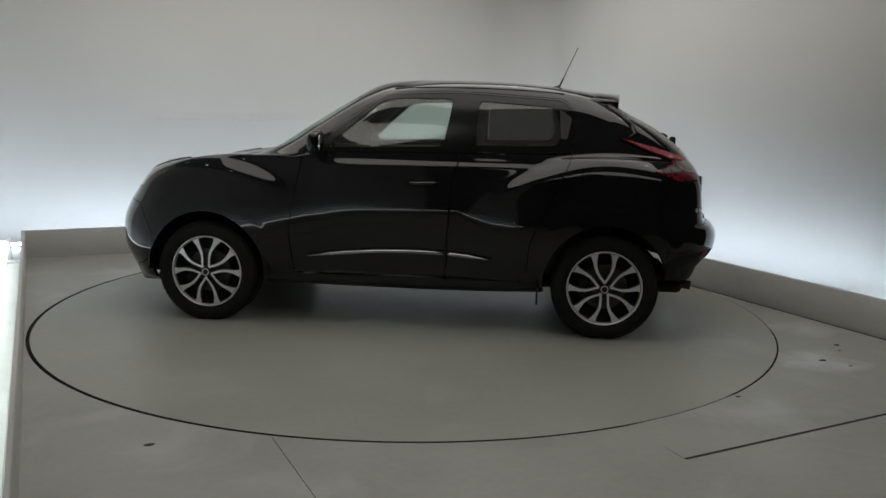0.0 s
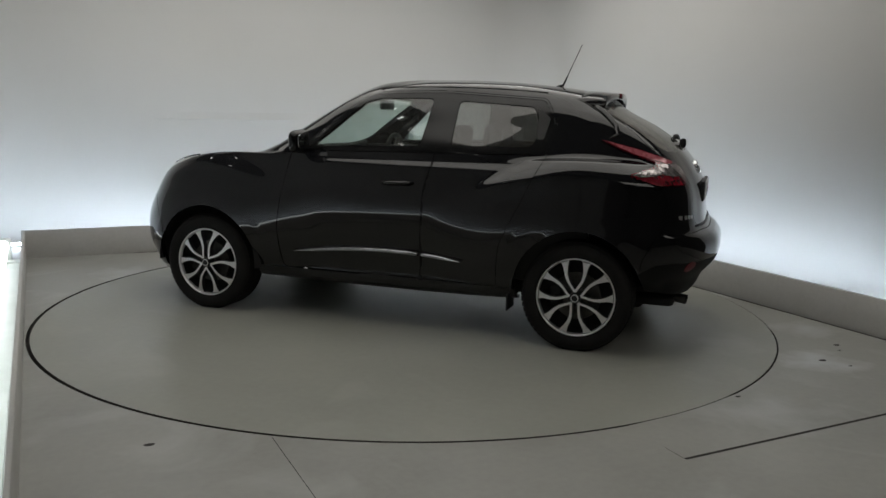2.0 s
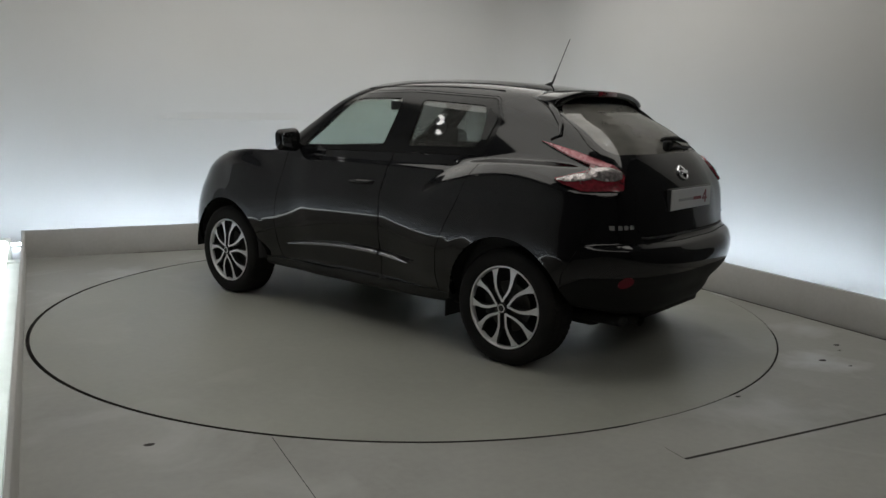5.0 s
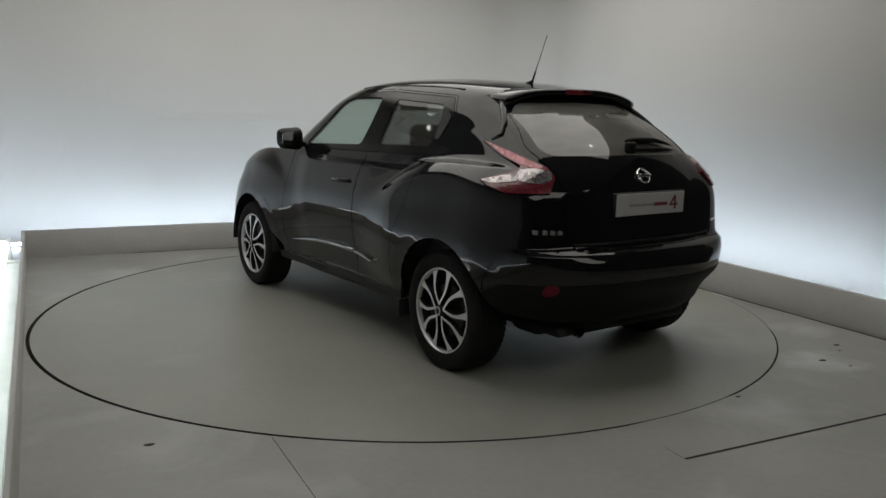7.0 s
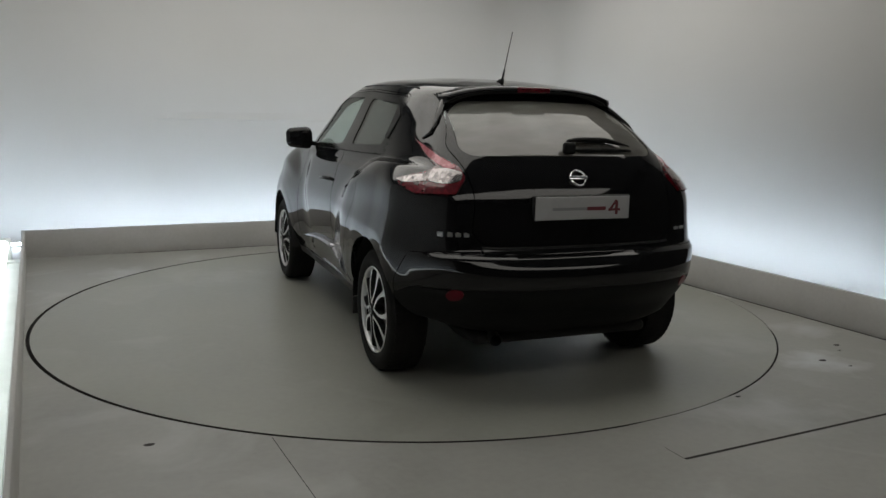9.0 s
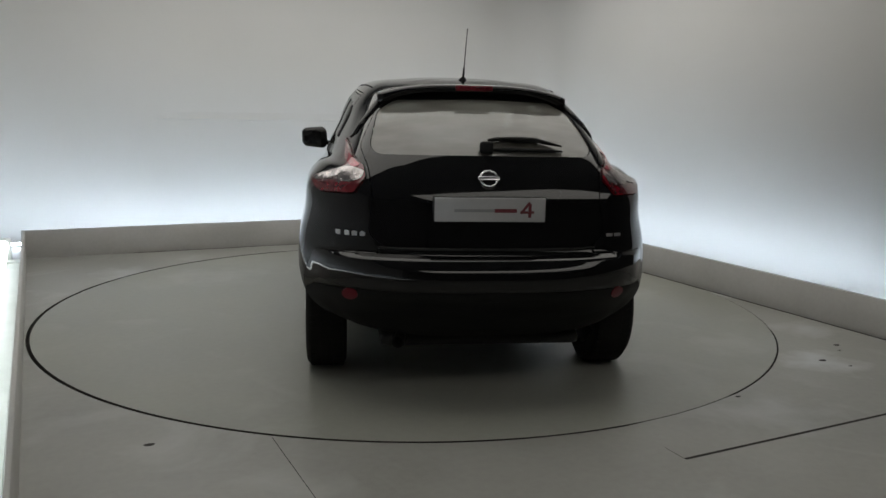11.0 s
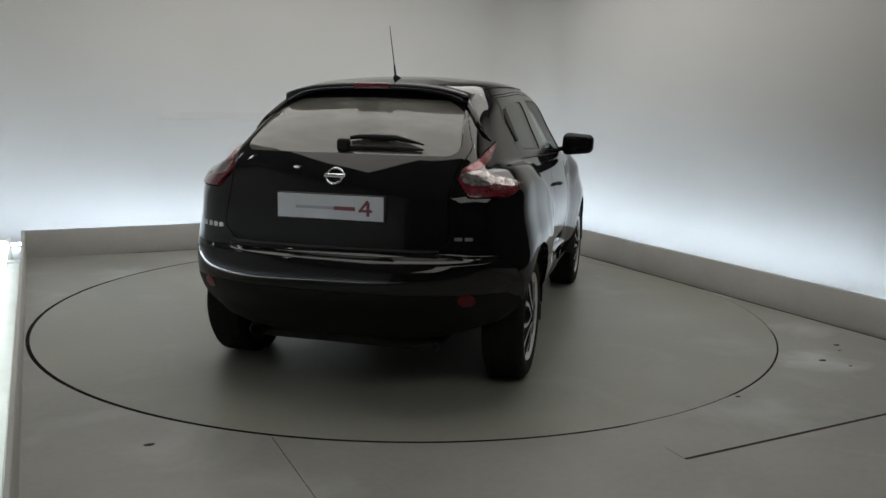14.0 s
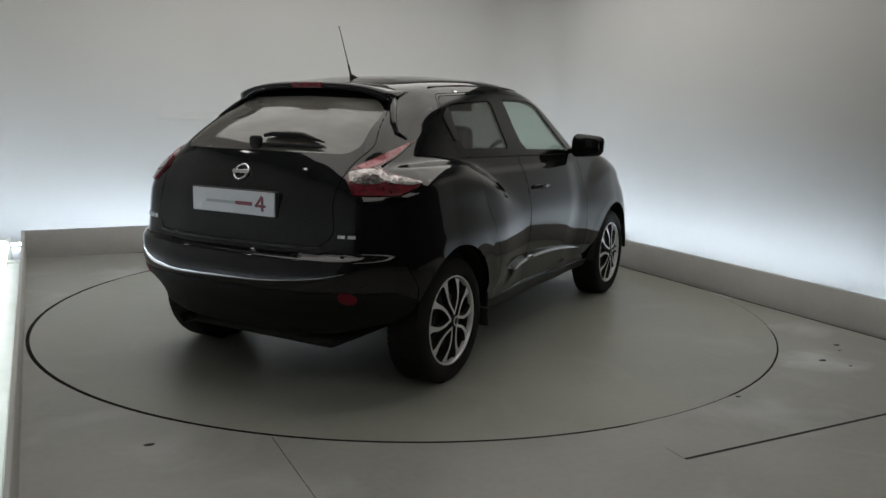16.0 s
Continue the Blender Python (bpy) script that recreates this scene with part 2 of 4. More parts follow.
def build_room():
    t = 0.2
    # floor: one sheet with a round hole for the turntable
    bm = bmesh.new()
    n = 160
    ring = [bm.verts.new(((R + 0.001) * math.cos(k * math.tau / n) + HOLE[0], (R + 0.001) * math.sin(k * math.tau / n) + HOLE[1], 0)) for k in range(n)]
    deep = [bm.verts.new((v.co.x, v.co.y, -0.05)) for v in ring]
    x0, x1, y0, y1 = LEFT_X, WALL_X, FRONT_Y, WALL_Y
    outer = []
    for v in ring:
        c, s = v.co.x / R, v.co.y / R
        k = min((x1 if c > 0 else x0) / c if abs(c) > 1e-6 else 1e9, (y1 if s > 0 else y0) / s if abs(s) > 1e-6 else 1e9)
        outer.append(bm.verts.new((c * k, s * k, 0)))
    for k in range(n):
        j = (k + 1) % n
        bm.faces.new((ring[k], outer[k], outer[j], ring[j]))
        bm.faces.new((deep[k], ring[k], ring[j], deep[j])).material_index = 1
    for cx, cy in ((x0, y0), (x1, y0), (x1, y1), (x0, y1)):
        near = sorted(outer, key=lambda v: (v.co.x - cx) ** 2 + (v.co.y - cy) ** 2)[:2]
        c = bm.verts.new((cx, cy, 0))
        bm.faces.new((c, *near))
    bmesh.ops.recalc_face_normals(bm, faces=bm.faces)
    structure("floor", bm, ("floor", "gap"), "grey painted smooth showroom platform floor")
    structure("floor_pit", one_box((-R - 0.1, -R - 0.1, -0.2), (R + 0.1, R + 0.1, -0.06)), "gap", "dark pit below the turntable disc")
    # joints between the floor boards
    structure("floor_joint_1", one_box((-0.05, YF - 0.008, -0.002), (XR - 0.02, YF + 0.007, 0.0012)), "gap", "thin dark joint in the grey floor")
    structure("floor_joint_2", one_box((-1.5212, YF, -0.002), (-1.5188, -1.95, 0.0008)), "gap", "hairline joint in the grey floor")
    structure("floor_joint_3", one_box((-0.0506, YF, -0.002), (-0.0494, YF + 0.12, 0.0008)), "gap", "hairline joint in the grey floor")
    structure("floor_joint_4", one_box((XR - 0.018, -5.0, -0.002), (XR, YB - 0.01, 0.0014)), "gap", "dark joint at the foot of the kerb board")
    structure("floor_joint_5", one_box((XL + 0.9, YB - 0.011, -0.002), (XR - 0.019, YB, 0.0014)), "gap", "dark joint at the foot of the kerb board")
    # stretches where dust and paint fill the gap round the turntable
    for i, (a, b, full) in enumerate(((-92.0, -71.0, 0.85), (-40.0, 62.0, 0.8), (84.0, 95.0, 0.7))):
        bm = bmesh.new()
        k = int(b - a) * 2
        rim = []
        for j in range(k + 1):
            g = math.radians(a + (b - a) * j / k)
            c, q = math.cos(g), math.sin(g)
            wide = (0.013 + HOLE[0] * c + HOLE[1] * q) * full * min(1, (j + 0.3) / 8, (k - j + 0.3) / 8)
            rim.append([bm.verts.new(((R + 0.001 - d) * c + HOLE[0], (R + 0.001 - d) * q + HOLE[1], h)) for d, h in ((0, -0.0008), (wide, -0.0012))])
        for p, q in zip(rim, rim[1:]):
            bm.faces.new((p[0], q[0], q[1], p[1]))
        bmesh.ops.recalc_face_normals(bm, faces=bm.faces)
        if bm.faces[:][0].normal.z < 0:
            bmesh.ops.reverse_faces(bm, faces=bm.faces)
        structure(f"floor_fill_{i + 1}", bm, "floor", "stretch of the round gap filled with dust and paint")
    # kerb boards round the platform, with cap edges
    for name, lo, hi in (("kerb_back", (XL - 0.03, YB, -0.01), (XR + 0.03, YB + 0.03, KERB)),
                         ("kerb_right", (XR, -6.0, -0.01), (XR + 0.03, YB - 0.002, KERB)),
                         ("kerb_left", (XL - 0.02, -4.4, -0.01), (XL, YB - 0.002, KERB))):
        structure(name, one_box(lo, hi, 0.004), "kerb", "low grey painted kerb board round the platform", True)
    # the backdrop: one white wall bent round two coved corners
    line = [(LEFT_X, WALL_Y - COVE_L)]
    for cx, cy, r, a0 in ((LEFT_X + COVE_L, WALL_Y - COVE_L, COVE_L, 180), (WALL_X - COVE_R, WALL_Y - COVE_R, COVE_R, 90)):
        line += [(cx + r * math.cos(radians(a0 - 90 * k / 24)), cy + r * math.sin(radians(a0 - 90 * k / 24))) for k in range(1 if not a0 == 90 else 0, 25)]
        if a0 == 180:
            line += [(cx + 0.05, WALL_Y), (WALL_X - COVE_R - 0.05, WALL_Y)]
    line += [(WALL_X, WALL_Y - COVE_R - 0.05), (WALL_X, BAY_Y)]
    bm = bmesh.new()
    rows = []
    for k, q in enumerate(line):
        a, b = Vector(line[max(k - 1, 0)]), Vector(line[min(k + 1, len(line) - 1)])
        d = (b - a).normalized()
        o = Vector(q) + Vector((-d.y, d.x)) * t
        rows.append([bm.verts.new((*q, -0.3)), bm.verts.new((*q, CEIL)), bm.verts.new((*o, CEIL)), bm.verts.new((*o, -0.3))])
    for a, b in zip(rows, rows[1:]):
        for k in range(4):
            bm.faces.new((a[k], a[(k + 1) % 4], b[(k + 1) % 4], b[k])).smooth = k in (0, 2)
    bm.faces.new(rows[0]), bm.faces.new(rows[-1])
    bmesh.ops.recalc_face_normals(bm, faces=bm.faces)
    structure("wall_backdrop", bm, "wall", "plain white studio backdrop wall with rounded corners, washed by light from below")
    # walls and ceiling, all out of view, toned to shape the car's reflections
    for name, lo, hi, m in (("wall_left", (LEFT_X - t, -4.6, -0.3), (LEFT_X, WALL_Y - COVE_L, CEIL), "side_grey"),
                            ("wall_right_dark", (WALL_X, FRONT_Y, -0.3), (WALL_X + t, BAY_Y, CEIL), "curtain"),
                            ("wall_left_dark", (LEFT_X - t, FRONT_Y, -0.3), (LEFT_X, -4.6, CEIL), "curtain"),
                            ("wall_front", (LEFT_X - t, FRONT_Y - t, -0.3), (WALL_X + t, FRONT_Y, CEIL), "curtain")):
        structure(name, one_box(lo, hi), m, "dark plain wall out of view before the studio bay, added to darken reflections" if m == "curtain" else "plain grey side wall out of view, washed by light from below")
    bm = bmesh.new()                 # a shallow swelling above a seam in the backdrop
    rows = []
    for k in range(41):
        u = k / 40
        deep = 0.0055 * min(1, u * 5, (1 - u) * 5)
        x = -1.25 + 2.5 * u
        rows.append([bm.verts.new((x, WALL_Y + 0.0004 - deep * (1 - j / 8) ** 2, LEDGE + 0.12 * j / 8)) for j in range(9)] + [bm.verts.new((x, WALL_Y + 0.01, LEDGE + 0.12)), bm.verts.new((x, WALL_Y + 0.01, LEDGE))])
    for p, q in zip(rows, rows[1:]):
        for j in range(11):
            bm.faces.new((p[j], p[(j + 1) % 11], q[(j + 1) % 11], q[j])).smooth = j < 8
    bm.faces.new(rows[0]), bm.faces.new(rows[-1])
    bmesh.ops.recalc_face_normals(bm, faces=bm.faces)
    structure("trim_ledge", bm, "wall", "shallow white swelling along a seam in the backdrop wall")
    structure("ceiling", one_box((LEFT_X - t, FRONT_Y - t, CEIL), (WALL_X + t, WALL_Y + t, CEIL + 0.15)), "ceiling", "plain dark grey ceiling, out of view")
    # led strips behind the kerbs
    w = 0.32                     # from the wall to the strip
    for lo, hi in (((LEFT_X + COVE_L + 0.02, WALL_Y - w, 0.018), (WALL_X - COVE_R - 0.02, WALL_Y - w + 0.04, 0.04)),
                   ((WALL_X - w, BAY_Y, 0.018), (WALL_X - w + 0.04, WALL_Y - COVE_R - 0.02, 0.04)),
                   ((LEFT_X + 0.16, -4.4, 0.018), (LEFT_X + 0.20, WALL_Y - COVE_L - 0.02, 0.04))):
        root = tagged(placed(new("led_strip")), "cool white light strip lying behind the kerb board", "light strip", "strips behind the kerb")
        part("diffuser", one_box(lo, hi, 0.006), "led", root, "glowing white diffuser")
        part("channel", one_box((lo[0] - 0.005, lo[1] - 0.005, 0.0), (hi[0] + 0.005, hi[1] + 0.005, 0.016), 0.003), "metal_white", root)

    for cx, cy, r, a0 in ((WALL_X - COVE_R, WALL_Y - COVE_R, COVE_R - w + 0.02, 4), (LEFT_X + COVE_L, WALL_Y - COVE_L, COVE_L - w + 0.02, 94)):
        root = tagged(placed(new("led_strip")), "cool white light strip bent round the backdrop's corner", "light strip", "strips behind the kerb")
        arc = [(cx + r * math.cos(radians(a0 + 82 * k / 16)), cy + r * math.sin(radians(a0 + 82 * k / 16))) for k in range(17)]
        part("diffuser", sweep(bmesh.new(), [(*q, 0.029) for q in arc], 0.021, 8, 0.6), "led", root, "glowing white diffuser")
        part("channel", sweep(bmesh.new(), [(*q, 0.008) for q in arc], 0.026, 8, 0.3), "metal_white", root)


def build_ceiling_lights():
    first = tagged(new("ceiling_light"), "large flat white ceiling light panel, out of view, added for soft light", "ceiling light", "ceiling lights")
    part("frame", one_box((-0.84, -0.79, CEIL - 0.05), (0.84, 0.79, CEIL), 0.005), "metal_white", first)
    part("diffuser", one_box((-0.8595, -0.8095, CEIL - 0.056), (0.8595, 0.8095, CEIL - 0.03)), "panel", first, "glowing diffuser")
    # the row at y -5.3 is unseen fill, added to brighten the front floor
    spots = [(x, y) for y in (2.02, 0.40, -1.22) for x in (-1.58, 0.14, 1.86)] + [(x, -5.3) for x in (-1.65, 0.07, 1.79)]
    for x, y in spots[1:]:
        copy_thing(first, ROOM @ pose(x, y, 0))
    first.matrix_world = ROOM @ pose(*spots[0], 0)
    # unseen spotlights, added to put small highlights on the car
    lamp = tagged(new("spotlight"), "small round white ceiling spotlight, out of view, added for highlights", "spotlight", "ceiling spotlights")
    bm = bmesh.new()
    lathe(bm, [(0.085, 0.0), (0.085, -0.10), (0.078, -0.11), (0.066, -0.10), (0.064, -0.06)], 28)
    for v in bm.verts:
        v.co = Vector((v.co.x, v.co.z, v.co.y))
    bmesh.ops.recalc_face_normals(bm, faces=bm.faces)
    part("can", bm, "metal_white", lamp)
    bm = bmesh.new()
    bmesh.ops.create_circle(bm, cap_ends=True, segments=24, radius=0.066, matrix=pose(0, 0, -0.085))
    part("lens", bm, "spot", lamp, "glowing round lens")
    places = [(x, y) for y in (2.1, -1.15) for x in (-3.0, 2.2)] + [(2.2, 0.5), (-3.0, 0.5)]
    for x, y in places[1:]:
        copy_thing(lamp, ROOM @ pose(x, y, CEIL))
    lamp.matrix_world = ROOM @ pose(*places[0], CEIL)


def build_left_rail():
    """The white lit rail beside the platform."""
    root = tagged(placed(new("light_rail")), "white metal rail with a bright tube lamp beside the platform", "light rail")
    y0, y1 = -4.4, 2.35
    part("tube", sweep(bmesh.new(), [(XL - 0.16, y0, 0.20), (XL - 0.16, y1, 0.20)], 0.045, 14), "tube", root, "glowing white tube")
    part("tray", one_box((XL - 0.34, y0, 0.02), (XL - 0.04, y1, 0.08), 0.008), "metal_white", root, "white metal tray")
    for y in (y0, y1):
        part("end_cap", one_box((XL - 0.22, y - 0.02, 0.05), (XL - 0.10, y + 0.02, 0.26), 0.01), "metal_white", root)
    part("bracket", sweep(bmesh.new(), [(XL - 0.2, 2.0, 0.12), (XL - 0.04, 2.0, 0.12)], 0.012, 8), "metal_white", root)


def build_marks():
    for (x, y), s in zip(((-1.06, -2.49), (2.39, -1.23), (2.64, -0.91), (1.643, -1.853), (2.50, -1.33), (2.60, -1.02)), (0.019, 0.021, 0.019, 0.013, 0.011, 0.010)):
        q = ROOM.inverted() @ Vector((x, y, 0))
        bm = bmesh.new()
        n = 9
        rim = [bm.verts.new((q.x + s * (1.3 + 0.3 * math.sin(2.3 * k)) * math.cos(k * math.tau / n), q.y + s * 0.8 * math.sin(k * math.tau / n), 0.0005)) for k in range(n)]
        top = bm.verts.new((q.x, q.y, 0.003))
        for k in range(n):
            bm.faces.new((rim[k], rim[(k + 1) % n], top))
        tagged(placed(mesh_ob("floor_mark", bm, "dirt")), "small dark fleck stuck on the grey floor", "floor mark", "flecks on the floor")


def build_turntable():
    bm = bmesh.new()
    n = 160
    prof = [(0.001, 0.0), (R - 0.014, 0.0), (R - 0.012, -0.002), (R - 0.012, -0.012)]
    lathe(bm, [(r, h) for r, h in prof], n)
    for v in bm.verts:
        v.co = Vector((v.co.x, v.co.z, v.co.y))
    bmesh.ops.recalc_face_normals(bm, faces=bm.faces)
    for f in bm.faces:
        if f.calc_center_median().z > -0.001 and f.normal.z < 0:
            f.normal_flip()
    for f in bm.faces:
        if f.calc_center_median().z < -0.0005:
            f.material_index = 1
    ob = mesh_ob("turntable", bm, ("disc", "gap"), None, "", False)
    bm = bmesh.new()
    lathe(bm, [(R - 0.05, -0.013), (R - 0.007, -0.013), (R - 0.007, -0.05), (R - 0.05, -0.05)], n)
    for v in bm.verts:
        v.co = Vector((v.co.x, v.co.z, v.co.y))
    part("edge_ring", bm, "gap", ob, "dark rim below the disc's edge")
    return tagged(ob, "large round grey painted turntable disc set flush in the floor", "turntable")


# ---------------------------------------------------------------- the car: x forward, y to its left, z up
AXLE, TYRE_R = 1.265, 0.325
# feature lines from the nose's centre round the left side to the tail's centre, low to high
LINES = [
    [(1.93, 0, .19), (1.91, .38, .19), (1.80, .60, .20), (1.62, .68, .22), (1.265, .70, .24), (.86, .70, .24), (.35, .70, .24), (-.25, .70, .24), (-.85, .70, .25), (-1.265, .70, .27), (-1.62, .62, .345), (-1.82, .54, .325), (-1.90, .34, .31), (-1.92, 0, .31)],
    [(2.02, 0, .26), (1.95, .40, .26), (1.80, .65, .26), (1.66, .78, .27), (1.265, .82, .27), (.86, .780, .275), (.35, .762, .275), (-.25, .762, .275), (-.85, .78, .28), (-1.265, .82, .30), (-1.63, .735, .385), (-1.83, .60, .35), (-1.925, .37, .35), (-1.955, 0, .35)],
    [(2.075, 0, .44), (2.02, .40, .44), (1.86, .68, .44), (1.64, .80, .43), (1.265, .838, .42), (.86, .800, .42), (.35, .788, .42), (-.25, .788, .43), (-.85, .802, .44), (-1.265, .845, .45), (-1.65, .785, .48), (-1.842, .640, .48), (-1.952, .39, .48), (-1.982, 0, .48)],
    [(2.085, 0, .60), (2.03, .40, .60), (1.86, .68, .60), (1.64, .80, .60), (1.265, .835, .60), (.86, .830, .60), (.35, .827, .60), (-.25, .827, .60), (-.85, .830, .61), (-1.265, .84, .62), (-1.66, .798, .63), (-1.862, .662, .635), (-1.965, .41, .64), (-1.995, 0, .64)],
    [(2.00, 0, .77), (1.94, .40, .78), (1.79, .66, .79), (1.60, .785, .80), (1.265, .825, .82), (.86, .840, .80), (.35, .843, .80), (-.25, .843, .80), (-.85, .840, .80), (-1.265, .825, .80), (-1.62, .805, .76), (-1.825, .69, .73), (-1.922, .41, .715), (-1.947, 0, .71)],
    [(1.86, 0, .905), (1.83, .36, .914), (1.735, .60, .932), (1.56, .715, .963), (1.265, .77, 1.01), (.90, .79, 1.00), (.35, .81, .99), (-.25, .81, .99), (-.85, .80, .99), (-1.265, .79, .99), (-1.58, .765, .99), (-1.79, .665, .985), (-1.865, .41, .985), (-1.893, 0, .985)],
    [(1.00, 0, 1.095), (.98, .35, 1.095), (.93, .60, 1.095), (.85, .70, 1.10), (.74, .745, 1.105), (.60, .765, 1.11), (.30, .775, 1.115), (-.26, .775, 1.125), (-.85, .755, 1.13), (-1.22, .725, 1.13), (-1.48, .685, 1.13), (-1.68, .605, 1.14), (-1.755, .38, 1.155), (-1.778, 0, 1.16)],
    [(.70, 0, 1.285), (.68, .33, 1.285), (.62, .56, 1.28), (.55, .645, 1.280), (.47, .68, 1.280), (.37, .695, 1.284), (.13, .70, 1.285), (-.27, .70, 1.29), (-.82, .685, 1.29), (-1.12, .66, 1.28), (-1.34, .625, 1.27), (-1.52, .555, 1.275), (-1.592, .35, 1.285), (-1.612, 0, 1.29)],
    [(.42, 0, 1.464), (.40, .30, 1.458), (.35, .49, 1.448), (.30, .585, 1.438), (.23, .615, 1.438), (.13, .630, 1.444), (-.02, .634, 1.448), (-.32, .62, 1.454), (-.80, .61, 1.438), (-1.02, .595, 1.423), (-1.18, .565, 1.405), (-1.29, .50, 1.407), (-1.355, .30, 1.416), (-1.375, 0, 1.421)],
    [(.25, 0, 1.547), (.23, .27, 1.542), (.19, .42, 1.527), (.14, .50, 1.517), (.06, .53, 1.517), (-.02, .545, 1.522), (-.12, .552, 1.527), (-.38, .548, 1.529), (-.80, .52, 1.517), (-.98, .505, 1.502), (-1.12, .485, 1.482), (-1.20, .43, 1.480), (-1.26, .27, 1.488), (-1.28, 0, 1.492)],
    [(.06, 0, 1.577), (.045, .17, 1.575), (.02, .26, 1.570), (-.02, .28, 1.567), (-.07, .29, 1.567), (-.12, .295, 1.569), (-.2, .30, 1.570), (-.40, .30, 1.570), (-.76, .295, 1.557), (-.88, .29, 1.547), (-.98, .28, 1.539), (-1.03, .25, 1.534), (-1.06, .16, 1.535), (-1.07, 0, 1.536)],
    [(-.10, 0, 1.583), (-.11, 0, 1.583), (-.13, 0, 1.584), (-.16, 0, 1.584), (-.2, 0, 1.584), (-.24, 0, 1.585), (-.30, 0, 1.585), (-.45, 0, 1.583), (-.70, 0, 1.570), (-.76, 0, 1.566), (-.80, 0, 1.562), (-.82, 0, 1.560), (-.83, 0, 1.559), (-.84, 0, 1.558)],
]
NU = [22, 22, 22, 30, 32, 40, 46, 46, 34, 30, 22, 24, 24]
NV = [6, 12, 14, 16, 15, 40, 16, 16, 9, 12, 12]


def spline(P, counts, mirror_a, mirror_b):
    """Centripetal Catmull-Rom through P (k, m, 3), counts[i] steps in piece i."""
    a = mirror_a if mirror_a is not None else 2 * P[0] - P[1]
    b = mirror_b if mirror_b is not None else 2 * P[-1] - P[-2]
    Q = np.concatenate([a[None], P, b[None]])
    d = np.maximum(np.linalg.norm(np.diff(Q, axis=0), axis=-1), 1e-4) ** 0.75
    out = []
    for i, n in enumerate(counts):
        d0, d1, d2 = (x[:, None] for x in (d[i], d[i + 1], d[i + 2]))
        p0, p1, p2, p3 = Q[i], Q[i + 1], Q[i + 2], Q[i + 3]
        m1 = (p1 - p0) / d0 - (p2 - p0) / (d0 + d1) + (p2 - p1) / d1
        m2 = (p2 - p1) / d1 - (p3 - p1) / (d1 + d2) + (p3 - p2) / d2
        for s in np.arange(n) / n:
            h = 2 * s ** 3 - 3 * s ** 2 + 1, s ** 3 - 2 * s ** 2 + s, -2 * s ** 3 + 3 * s ** 2, s ** 3 - s ** 2
            out.append(h[0] * p1 + h[1] * d1 * m1 + h[2] * p2 + h[3] * d1 * m2)
    out.append(P[-1])
    return np.array(out)


def step(a, b, x):
    t = np.clip((x - a) / (b - a), 0, 1)
    return t * t * (3 - 2 * t)


FLIP = np.array([1, -1, 1])


def body_grid():
    """The left half of the body's skin as a grid (along, up, 3)."""
    net = np.array(LINES, float)                      # lines, stations, 3
    along = spline(net.transpose(1, 0, 2), NU, net[:, 1] * FLIP, net[:, -2] * FLIP)   # u, lines, 3
    rows = along.transpose(1, 0, 2)
    G = spline(rows, NV, None, rows[-2] * FLIP).transpose(1, 0, 2)
    x, y, z = G[..., 0].copy(), G[..., 1].copy(), G[..., 2].copy()
    side = step(0.45, 0.68, y)
    # wheel arches: haunches and lips
    for cx, wide, crest in ((AXLE, 0.052, 0.70), (-AXLE, 0.070, 0.765)):
        r = np.hypot((x - cx) * (0.94 if cx > 0 else 0.90), z - 0.34)
        crisp = step(0.82, 0.98, z)
        bulge = (step(crest + 0.05, crest - 0.10, r) * crisp + step(crest + 0.16, crest - 0.36, r) * (1 - crisp)) * step(0.28, 0.46, z) * (step(-2.0, -1.5, x) if cx < 0 else step(2.05, 1.6, x))
        lip = step(0.48, 0.43, r) * 0.002
        y = y + side * (wide * bulge + lip)
        z = z + side * (0.010 if cx > 0 else 0.035) * np.exp(-((r - crest + 0.04) / 0.11) ** 2) * step(0.75, 0.95, z) * step(1.14, 1.06, z)
    # foot of the doors over the sill, and the character line
    mid = step(0.95, 0.60, x) * step(-0.95, -0.55, x)
    y = y + side * mid * 0.012 * step(0.345, 0.325, z)
    y = y + side * step(0.60, 0.35, x) * step(-0.98, -0.70, x) * 0.014 * step(1.075, 1.03, z)
    # rear bumper: shelf on top, tucked in below
    tail = step(-1.66, -1.80, x)
    x = x - tail * 0.034 * step(0.728, 0.688, z) * step(0.40, 0.52, z)
    x = x + tail * 0.045 * step(0.575, 0.36, z)
    y[0], y[-1], y[:, -1] = 0, 0, 0
    return np.stack([x, y, z], -1)


def inside(poly, a, b):
    hit = np.zeros(a.shape, bool)
    for (x0, y0), (x1, y1) in zip(poly, poly[1:] + poly[:1]):
        if y0 != y1:
            c = ((y0 > b) != (y1 > b)) & (a < (x1 - x0) * (b - y0) / (y1 - y0) + x0)
            hit ^= c
    return hit


def nearest(poly, a, b):
    best, out = 1e9, (a, b)
    for (x0, y0), (x1, y1) in zip(poly, poly[1:] + poly[:1]):
        dx, dy = x1 - x0, y1 - y0
        s = min(1, max(0, ((a - x0) * dx + (b - y0) * dy) / (dx * dx + dy * dy + 1e-12)))
        q = (x0 + s * dx, y0 + s * dy)
        d = (q[0] - a) ** 2 + (q[1] - b) ** 2
        if d < best:
            best, out = d, q
    return out


